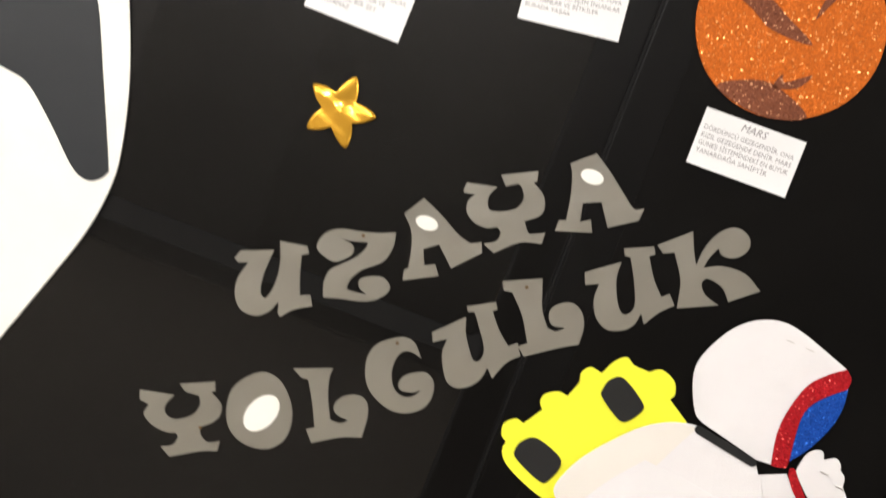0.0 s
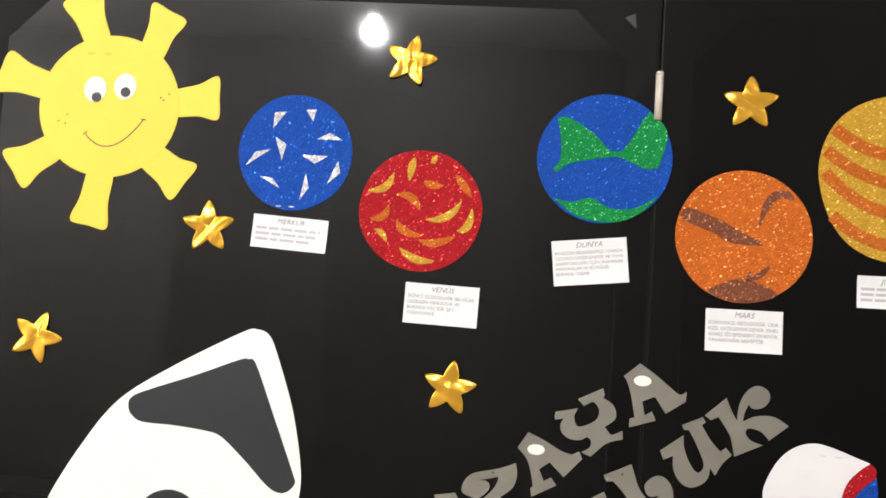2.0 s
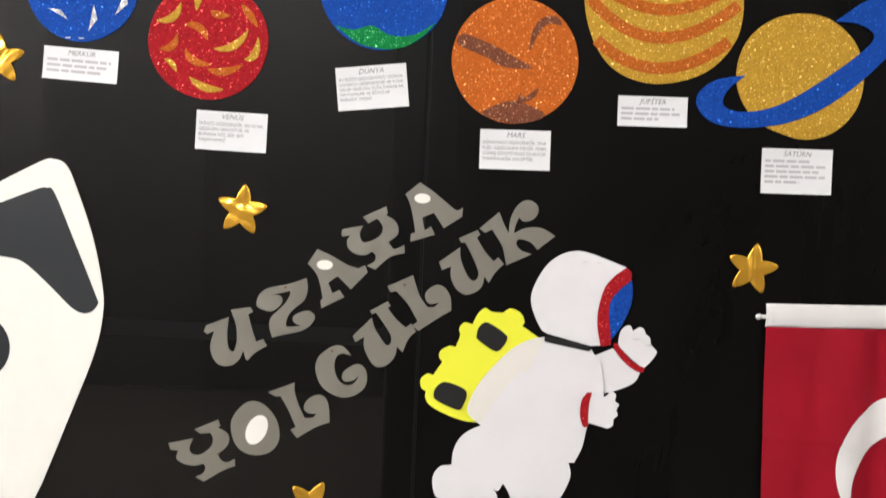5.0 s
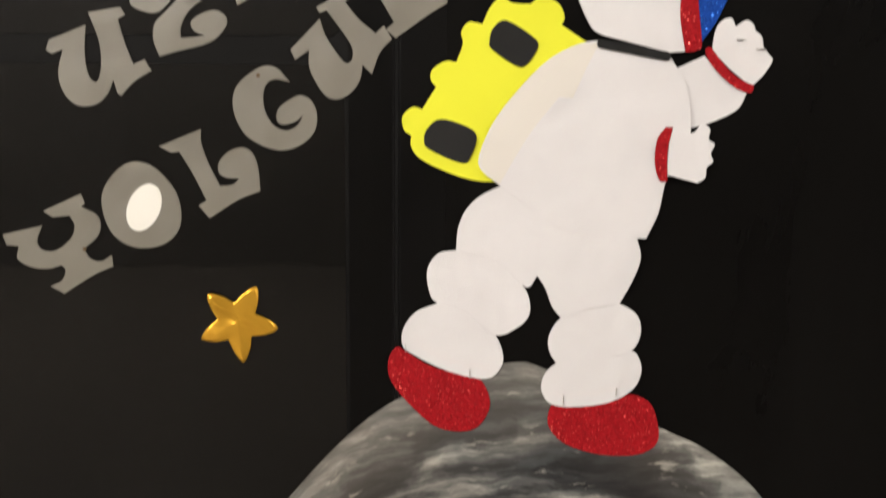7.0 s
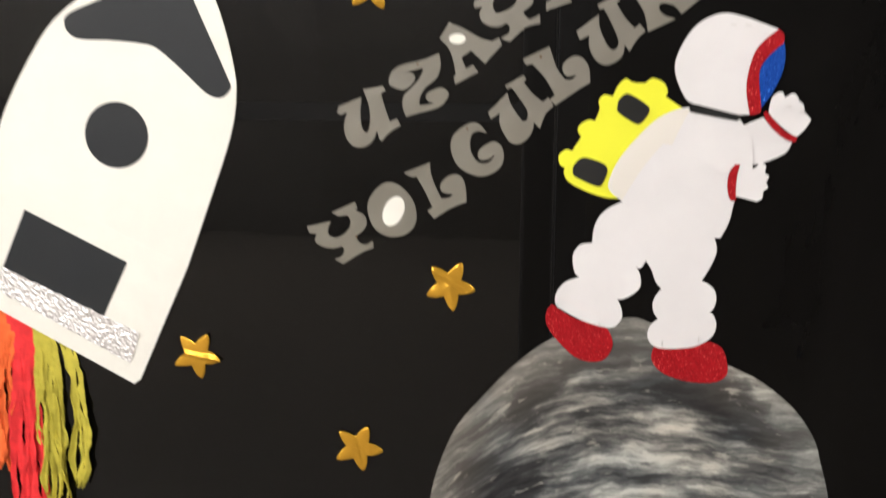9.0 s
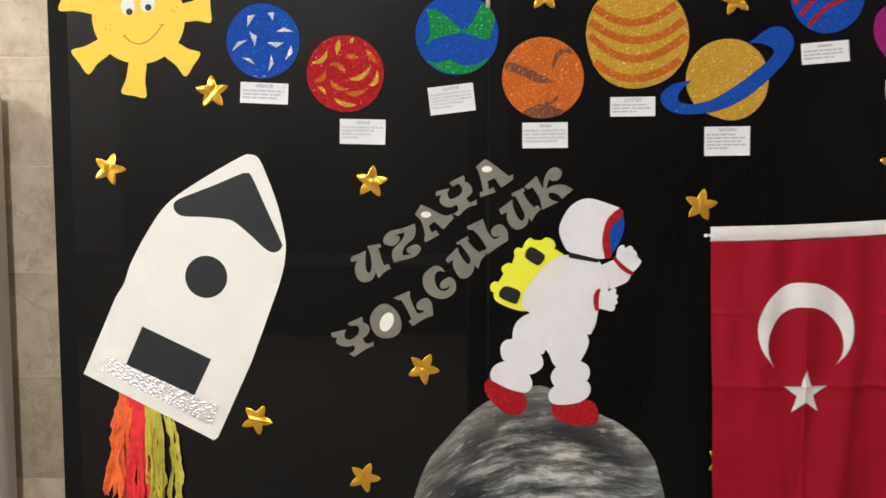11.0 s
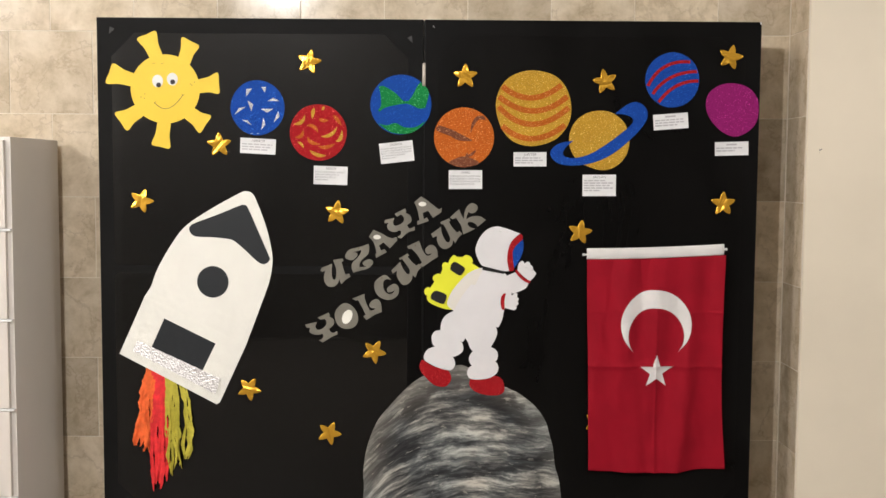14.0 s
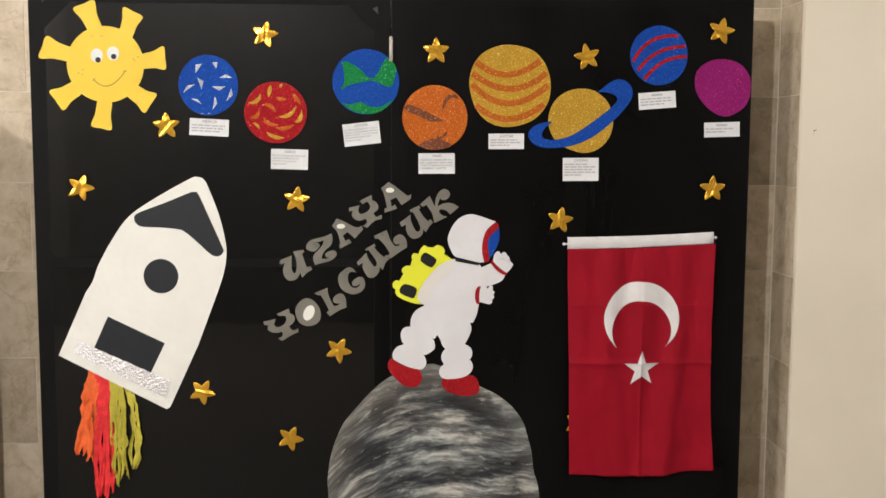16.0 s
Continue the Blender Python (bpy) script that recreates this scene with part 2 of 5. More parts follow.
def black_sheet(name, gloss, low, high, coat=0.0, dust=1.0):
    """Black plastic film over black card: a hazy sheet with soft smears, under a thin clear gloss where it has one."""
    m = material(name, (0.004, 0.004, 0.004), 0.1, 0, gloss)
    n = Nodes(m)
    smear = n.noise(1.0, 6, 0.62, n.scaled((3.4, 1, 1.5)), 0.9)
    n.colour(n.ramp(smear, [(0.3, shade((0.0024, 0.0022, 0.0021), dust)), (0.7, shade((0.0052, 0.0048, 0.0045), dust))]))
    n.rough(smear, low, high)
    n.bump(n.noise(6.0, 2), 0.03, 0.01)
    if coat:
        n.link(n.bsdf.inputs["Normal"].links[0].from_socket, n.bsdf.inputs["Coat Normal"])
        n.bsdf.inputs["Coat Weight"].default_value = coat
        haze = n.add("ShaderNodeMapRange")
        haze.inputs["To Min"].default_value, haze.inputs["To Max"].default_value = 0.014, 0.055
        n.link(smear, haze.inputs["Value"])
        n.link(haze.outputs["Result"], n.bsdf.inputs["Coat Roughness"])
    return m


def black_cloth():
    m = material("black_card", (0.005, 0.005, 0.005), 0.6, 0, 0.12)
    n = Nodes(m)
    n.colour(n.ramp(n.noise(5.0, 5), [(0.3, (0.0044, 0.0042, 0.0041)), (0.75, (0.0070, 0.0067, 0.0064))]))
    n.bump(n.noise(500.0, 3), 0.2, 0.001)
    return m


WHITE_CARD = card("white_card", (0.90, 0.885, 0.81), ripple=0.5)
SUIT_CARD = card("suit_card", (0.80, 0.785, 0.79), ripple=0.8)
CREAM_CARD = card("cream_card", (0.80, 0.765, 0.70))
LABEL_PAPER = card("label_paper", (0.80, 0.80, 0.80), 0.45)
GREY_CARD = card("grey_card", (0.198, 0.184, 0.150), 0.33, 0.08, 0.6, 0.7)
DARK_CARD = card("dark_card", (0.0145, 0.0172, 0.020), 0.55, 0.08, 0.38)
YELLOW_CARD = card("sun_yellow", (0.87, 0.60, 0.055), 0.5, 0.03)
NEON_CARD = card("neon_yellow", (0.86, 0.865, 0.045), 0.5, 0.02)
BLACK_FOAM = card("black_foam", (0.018, 0.018, 0.018), 0.75, 0.1, 0.2)
INK = material("ink", (0.22, 0.215, 0.22), 0.7)
FAINT_INK = material("faint_ink", (0.50, 0.48, 0.50), 0.7)
BROWN_INK = material("brown_ink", (0.10, 0.055, 0.012), 0.6)
EYE_WHITE = material("eye_white", (0.82, 0.82, 0.8), 0.25)
PUPIL = material("pupil", (0.03, 0.025, 0.03), 0.2)
BLUE_G = glitter("blue_glitter", (0.007, 0.070, 0.40), (0.06, 0.24, 0.9), 0.985)
RED_G = glitter("red_glitter", (0.42, 0.008, 0.014), (0.95, 0.14, 0.12), 0.975)
GREEN_G = glitter("green_glitter", (0.006, 0.25, 0.055), (0.3, 0.9, 0.4), 0.965)
ORANGE_G = glitter("orange_glitter", (0.61, 0.138, 0.014), (1.0, 0.45, 0.16), 0.968)
GOLD_G = glitter("gold_glitter", (0.59, 0.335, 0.032), (1.0, 0.70, 0.22), 0.962)
BAND_G = glitter("band_glitter", (0.55, 0.135, 0.013), (1.0, 0.5, 0.2), 0.972)
SILVER_G = glitter("silver_glitter", (0.55, 0.55, 0.56), (1.0, 1.0, 1.0), 0.85)
PURPLE_G = glitter("purple_glitter", (0.32, 0.012, 0.16), (0.8, 0.10, 0.42), 0.985)
BROWN_G = glitter("brown_glitter", (0.22, 0.07, 0.034), (0.7, 0.35, 0.2), 0.96)
GOLD_FOIL = foil("gold_foil", (0.92, 0.50, 0.05), 0.08, 30.0, 0.72, 0.12, 0.34)
SILVER_FOIL = foil("silver_foil", (0.93, 0.91, 0.90), 0.5, 170.0, 0.75, 0.3, 0.5)
MOON_PAINT = painted_moon()
FILM = black_sheet("black_film", 0.045, 0.3, 0.45, 0.9, 0.5)
DULL_FILM = black_sheet("dull_black_film", 0.13, 0.22, 0.36, 0.0, 1.1)
FRAME_BLACK = black_cloth()
DULL_FRAME = black_sheet("dull_black_frame", 0.09, 0.35, 0.5, 0.0, 1.1)
EDGE_TAPE = black_sheet("black_edge_tape", 0.16, 0.26, 0.36, 0.0, 0.8)
TRAVERTINE = stone_tile()
GROUT = plaster("grout", (0.82, 0.75, 0.63))
CREAM_WALL = plaster("cream_plaster", (0.85, 0.765, 0.615))
WHITE_WALL = plaster("white_plaster", (0.74, 0.72, 0.68))
# pale, grey and far tones set how bright one unseen wall reflects
REFLECT_PALE = plaster("reflect_pale", (0.235, 0.222, 0.208))
REFLECT_GREY = plaster("reflect_grey", (0.165, 0.154, 0.142))
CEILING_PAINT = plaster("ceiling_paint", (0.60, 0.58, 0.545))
REFLECT_DARK = plaster("reflect_dark", (0.14, 0.13, 0.117))
FLOOR_STONE = plaster("floor_stone", (0.17, 0.15, 0.13))
FLAG_RED = cloth("flag_red", (0.315, 0.0045, 0.0165))
FLAG_WHITE = cloth("flag_white", (0.78, 0.76, 0.74))
ORANGE_T = tissue("orange_tissue", (0.92, 0.16, 0.045))
RED_T = tissue("red_tissue", (0.82, 0.045, 0.05))
LIME_T = tissue("lime_tissue", (0.56, 0.49, 0.07))
GREY_LAMINATE = plaster("grey_laminate", (0.76, 0.715, 0.66))
WHITE_LAMINATE = plaster("white_laminate", (0.72, 0.66, 0.60))
MARK = material("scuff_mark", (0.12, 0.10, 0.085), 0.7)
SEAM_GREY = card("seam_grey", (0.42, 0.41, 0.4), 0.5)
GREY_TAPE = card("grey_tape", (0.045, 0.044, 0.042), 0.5)
STEEL = material("steel", (0.62, 0.6, 0.57), 0.3, 1.0)
PIN_STEEL = card("satin_steel", (0.62, 0.56, 0.48), 0.35, 0.1, 0.8)
WOOD = card("pale_wood", (0.55, 0.42, 0.29), 0.5, 0.12)


# ---- building blocks ----
def finish(name, bm, mat, parent=None, label="", smooth=False):
    data = bpy.data.meshes.new(name)
    bmesh.ops.recalc_face_normals(bm, faces=bm.faces)
    bm.to_mesh(data)
    bm.free()
    for m in mat if isinstance(mat, (list, tuple)) else [mat]:
        data.materials.append(m)
    if smooth:
        for p in data.polygons:
            p.use_smooth = True
    ob = new(name, data)
    ob.parent = parent
    if label:
        tagged(ob, label)
    return ob


def part(name, bm, mat, parent, label="", smooth=False):
    return finish(name, bm, mat, parent, label, smooth)


def thing(name, at, label, category, group=""):
    """An Empty at a place in centimetres on the board, to carry a thing's parts."""
    ob = new(name)
    ob.empty_display_size = 0.02
    ob.location = (at[0] / 100, 0, at[1] / 100)
    return tagged(ob, label, category, group)


def bent(points, corners, steps=5):
    """A closed outline through the points: a smooth line that breaks at the corners."""
    p = [Vector(v) for v in points]
    n, out = len(p), []
    for i in range(n):
        a, b, c, d = p[i - 1], p[i], p[(i + 1) % n], p[(i + 2) % n]
        ti = (c - b) if i in corners else (c - a) / 2
        to = (c - b) if (i + 1) % n in corners else (d - b) / 2
        if i in corners and (i + 1) % n in corners:
            out.append(b)
            continue
        for k in range(steps):
            u = k / steps
            out.append((2 * u**3 - 3 * u**2 + 1) * b + (u**3 - 2 * u**2 + u) * ti + (3 * u**2 - 2 * u**3) * c + (u**3 - u**2) * to)
    return out


def sheet(outline, back, front, bm=None, index=0):
    """A cut sheet with thickness: an outline in centimetres, between two distances (millimetres) in front of the board."""
    bm = bm or bmesh.new()
    edge = 0.25 * min(1.0, front - back)
    rings = []
    for depth, inward in ((back, 0.0), (front - edge, 0.0), (front, edge * 0.1)):
        ring = []
        n = len(outline)
        for i, q in enumerate(outline):
            t = Vector(outline[(i + 1) % n]) - Vector(outline[i - 1])
            s = Vector((-t.y, t.x)).normalized() * inward if t.length > 1e-6 else Vector((0, 0))
            q = Vector(q) + s * TURN_OF(outline)
            ring.append(bm.verts.new((q.x / 100, -depth / 1000, q.y / 100)))
        rings.append(ring)
    n = len(outline)
    made = [bm.faces.new(rings[2])]
    for low, high in ((rings[0], rings[1]), (rings[1], rings[2])):
        for i in range(n):
            j = (i + 1) % n
            made.append(bm.faces.new((low[i], low[j], high[j], high[i])))
    for f in made:
        f.material_index = index
    return bm


def TURN_OF(outline):
    area = sum(outline[i - 1][0] * outline[i][1] - outline[i][0] * outline[i - 1][1] for i in range(len(outline)))
    return 1 if area > 0 else -1


def oval(cx, cz, rx, rz, turn=0.0, n=48, wobble=0.0, seed=0):
    out = []
    for k in range(n):
        a = 2 * math.pi * k / n
        w = 1 + wobble * noise.noise((math.cos(a) * 1.7 + seed, math.sin(a) * 1.7, seed * 3.1))
        x, z = rx * w * math.cos(a), rz * w * math.sin(a)
        out.append(Vector((cx + x * math.cos(turn) - z * math.sin(turn), cz + x * math.sin(turn) + z * math.cos(turn))))
    return out


def ribbon(a, m, b, width, taper=False, steps=10):
    """A strip along a bow from a over m to b."""
    a, m, b = Vector(a), Vector(m), Vector(b)
    c = 2 * m - (a + b) / 2
    left, right = [], []
    for k in range(steps + 1):
        u = k / steps
        p = (1 - u) ** 2 * a + 2 * u * (1 - u) * c + u * u * b
        t = (2 * (1 - u) * (c - a) + 2 * u * (b - c)).normalized()
        s = Vector((-t.y, t.x)) * width / 2 * (max(0.12, math.sin(math.pi * u) ** 0.7) if taper else 1)
        left.append(p + s)
        right.append(p - s)
    return left + right[::-1]


def box(bm, low, high, bevel=0.0):
    made = bmesh.ops.create_cube(bm, size=1)["verts"]
    for v in made:
        v.co = Vector([low[k] + (high[k] - low[k]) * (v.co[k] + 0.5) for k in range(3)])
    if bevel:
        bmesh.ops.bevel(bm, geom=list({e for v in made for e in v.link_edges}), offset=bevel, segments=2, profile=0.7, affect="EDGES")
    return bm


def block(name, low, high, mat, parent=None, bevel=0.0, label=""):
    return finish(name, box(bmesh.new(), low, high, bevel), mat, parent, label)


def setting(ob, label, category):
    return tagged(ob, label, category, kind="structure")


# ---- room ----
WALL_Y, NICHE_X, PLASTER_Y = 0.265, 1.392, 0.06
wall_north = setting(block("wall_north", (-4.2, WALL_Y, 0), (NICHE_X + 0.15, WALL_Y + 0.15, CEILING), GROUT), "stone-tiled wall behind the display board, cream travertine", "wall")
wall_return = setting(block("wall_return", (NICHE_X, PLASTER_Y + 0.004, 0), (NICHE_X + 0.15, WALL_Y - 0.001, CEILING), GROUT), "narrow tiled return beside the display board", "wall")
wall_plaster = setting(block("wall_plaster", (NICHE_X + 0.006, PLASTER_Y - 0.2, 0), (5.2, PLASTER_Y, CEILING), CREAM_WALL), "plain cream painted plaster wall", "wall")
wall_plaster.location.y = 0.2
for k, (mx, mz, mr) in enumerate(((1.446, 1.543, 0.0024), (1.4515, 1.546, 0.0017), (1.4445, 1.533, 0.0011))):
    bm = bmesh.new()
    bmesh.ops.create_cone(bm, cap_ends=True, segments=9, radius1=mr, radius2=mr * 0.7, depth=0.001, matrix=Matrix.Translation((mx, PLASTER_Y - 0.2006, mz)) @ Matrix.Rotation(math.pi / 2, 4, "X") @ Matrix.Diagonal((1, 1.4, 1, 1)))
    finish("scuff", bm, MARK, wall_plaster, "small dark scuff on the plaster")
setting(block("wall_west", (-4.35, -5.2, 0), (-4.2, 0.36, CEILING), WHITE_WALL), "plain white plaster wall", "wall")
setting(block("wall_east", (5.2, -5.2, 0), (5.35, 0.36, CEILING), WHITE_WALL), "plain white plaster wall", "wall")
# unseen far wall in three made-up tones, so the film reflects brighter leftwards
setting(block("wall_south", (-1.6, -5.35, 0), (5.35, -5.2, CEILING), REFLECT_DARK), "unseen far wall section, toned dark for the film's reflection", "wall")
setting(block("wall_south_middle", (-2.7, -5.35, 0), (-1.602, -5.2, CEILING), REFLECT_GREY), "unseen far wall section, toned grey for the film's reflection", "wall")
setting(block("wall_south_west", (-4.35, -5.35, 0), (-2.702, -5.2, CEILING), REFLECT_PALE), "unseen far wall section, toned pale for the film's reflection", "wall")
setting(block("floor", (-4.35, -5.35, -0.1), (5.35, 0.4, 0), FLOOR_STONE), "pale stone floor", "floor")
setting(block("ceiling", (-4.35, -5.35, CEILING), (5.35, 0.4, CEILING + 0.1), CEILING_PAINT), "plain white ceiling", "ceiling")


# assumed fitting for every light, the two added fills included
def assumed_pendant(lx, ly):
    lamp = tagged(new("assumed_pendant"), "small white pendant lamp, out of view, assumed to hang from the ceiling", "lamp", "pendant lamps")
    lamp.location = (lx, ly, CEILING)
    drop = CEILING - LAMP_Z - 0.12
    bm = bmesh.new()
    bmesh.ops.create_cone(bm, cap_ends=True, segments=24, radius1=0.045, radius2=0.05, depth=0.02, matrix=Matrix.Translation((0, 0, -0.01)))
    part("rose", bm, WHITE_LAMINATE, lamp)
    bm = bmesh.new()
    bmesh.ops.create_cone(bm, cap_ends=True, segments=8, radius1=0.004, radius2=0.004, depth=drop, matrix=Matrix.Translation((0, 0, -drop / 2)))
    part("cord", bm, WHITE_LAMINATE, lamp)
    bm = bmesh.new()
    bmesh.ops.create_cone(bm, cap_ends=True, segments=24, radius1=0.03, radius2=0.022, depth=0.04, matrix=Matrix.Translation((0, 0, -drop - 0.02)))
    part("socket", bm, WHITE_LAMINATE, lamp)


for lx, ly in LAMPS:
    assumed_pendant(lx, ly)


# ---- display board ----
BOARD_TOP, BOARD_LOW, THICK = 2.0, 0.178, 0.035


def display_board():
    board = tagged(new("display_board"), "two-panel black display board on pale wooden legs", "board")
    for side, (x0, x1) in ((-1, (-1.2, -0.021)), (1, (-0.017, 1.2))):
        bm = bmesh.new()
        box(bm, (x0, 0.0, BOARD_LOW), (x1, THICK, BOARD_TOP), 0.003)
        panel = part("panel", bm, FRAME_BLACK if side < 0 else DULL_FRAME, board, "matt black covered panel frame")
        c = 0.085
        i0, i1, z0, z1 = x0 + 0.052, x1 - 0.055, BOARD_LOW + 0.03, BOARD_TOP - 0.055
        spans = [(1.105, z1), (z0, 1.075)] if side < 0 else [(z0, z1)]
        for low, high in spans:
            cl, ch = (c if low < 0.5 else 0.012), (c if high > 1.5 else 0.012)
            corner = [(i0 + cl, low), (i1 - cl, low), (i1, low + cl), (i1, high - ch), (i1 - ch, high), (i0 + ch, high), (i0, high - ch), (i0, low + cl)]
            line = bent([(a * 100, b * 100) for a, b in corner], (0, 1, 2, 3, 4, 5, 6, 7))
            part("film", sheet(line, 0.0, 0.8), FILM if side < 0 else DULL_FILM, panel, "glossy black film")
        if side < 0:
            line = [Vector(p) for p in ((-7.2, 21.4), (-2.4, 21.4), (-2.4, 183.0), (-7.2, 179.5))]
            part("edge_tape", sheet(line, 0.0, 0.5), EDGE_TAPE, panel, "satin black tape along the seam")
    for x in (-1.165, 0.02, 1.15):
        bm = bmesh.new()
        box(bm, (x - 0.022, 0.037, 0), (x + 0.022, 0.075, 1.6), 0.004)
        part("leg", bm, WOOD, board, "pale wooden leg")
    # grey strip stands in for the wall glimpsed through the open gap
    bm = bmesh.new()
    box(bm, (-0.0208, 0.026, 1.84), (-0.0172, THICK - 0.003, BOARD_TOP - 0.002))
    part("seam_strip", bm, SEAM_GREY, board, "thin pale strip standing in for the wall behind the seam gap")
    bm = bmesh.new()
    box(bm, (-0.0208, 0.002, BOARD_LOW), (-0.0172, THICK - 0.004, BOARD_LOW + 0.025))
    part("seam_strip", bm, SEAM_GREY, board, "thin white strip in the seam")
    bm = bmesh.new()
    box(bm, (-0.0209, 0.001, BOARD_LOW + 0.026), (-0.0171, THICK - 0.004, 1.839))
    part("seam_tape", bm, FRAME_BLACK, board, "black tape over the seam")
    for x, z, k in ((-0.068, 1.93, 1), (-1.147, 1.955, -1)):
        bm = bmesh.new()
        sheet([Vector(((x - 0.012 * k) * 100, (z + 0.004) * 100)), Vector(((x + 0.005 * k) * 100, (z + 0.012) * 100)), Vector(((x + 0.008 * k) * 100, (z - 0.014) * 100))], 0.0, 0.5, bm)
        part("corner_tape", bm, GREY_TAPE, board, "scrap of dark grey tape")
    bm = sheet([Vector(p) for p in ((119.3, 199.85), (119.85, 199.85), (119.85, 198.9), (119.5, 199.1))], 0.0, 0.5)
    part("corner_chip", bm, LABEL_PAPER, board, "chipped pale corner of the frame")
    # scrap of tape, built with the steel and part name of a staple
    bm = sheet([Vector(p) for p in ((1.2, 197.8), (1.45, 197.85), (1.85, 197.2), (1.65, 197.1))], 0.0, 0.5)
    part("staple", bm, STEEL, board, "small bent silver scrap of tape")
    bm = sheet([Vector(p) for p in ((-1.7, 18.6), (0.6, 18.3), (2.6, 17.4), (3.9, 16.2), (4.2, 14.2), (-1.7, 14.2))], 0.2, 0.8)
    part("torn_paper", bm, LABEL_PAPER, board, "torn pale paper at the lower edge")
    bm = sheet([Vector(p) for p in ((1.4, 18.6), (7.0, 18.6), (5.2, 16.4), (4.1, 15.9), (3.0, 16.8))], 0.8, 1.3)
    part("loose_flap", bm, FRAME_BLACK, board, "loose black flap at the lower edge")
    bm = bmesh.new()
    bmesh.ops.create_cone(bm, cap_ends=True, segments=16, radius1=0.0062, radius2=0.0062, depth=0.078, matrix=Matrix.Translation((-0.0185, -0.0055, 1.8015)))
    bmesh.ops.create_cone(bm, cap_ends=True, segments=16, radius1=0.0066, radius2=0.0056, depth=0.006, matrix=Matrix.Translation((-0.0185, -0.0055, 1.8405)))
    part("hinge_pin", bm, PIN_STEEL, board, "steel hinge pin", True)


display_board()


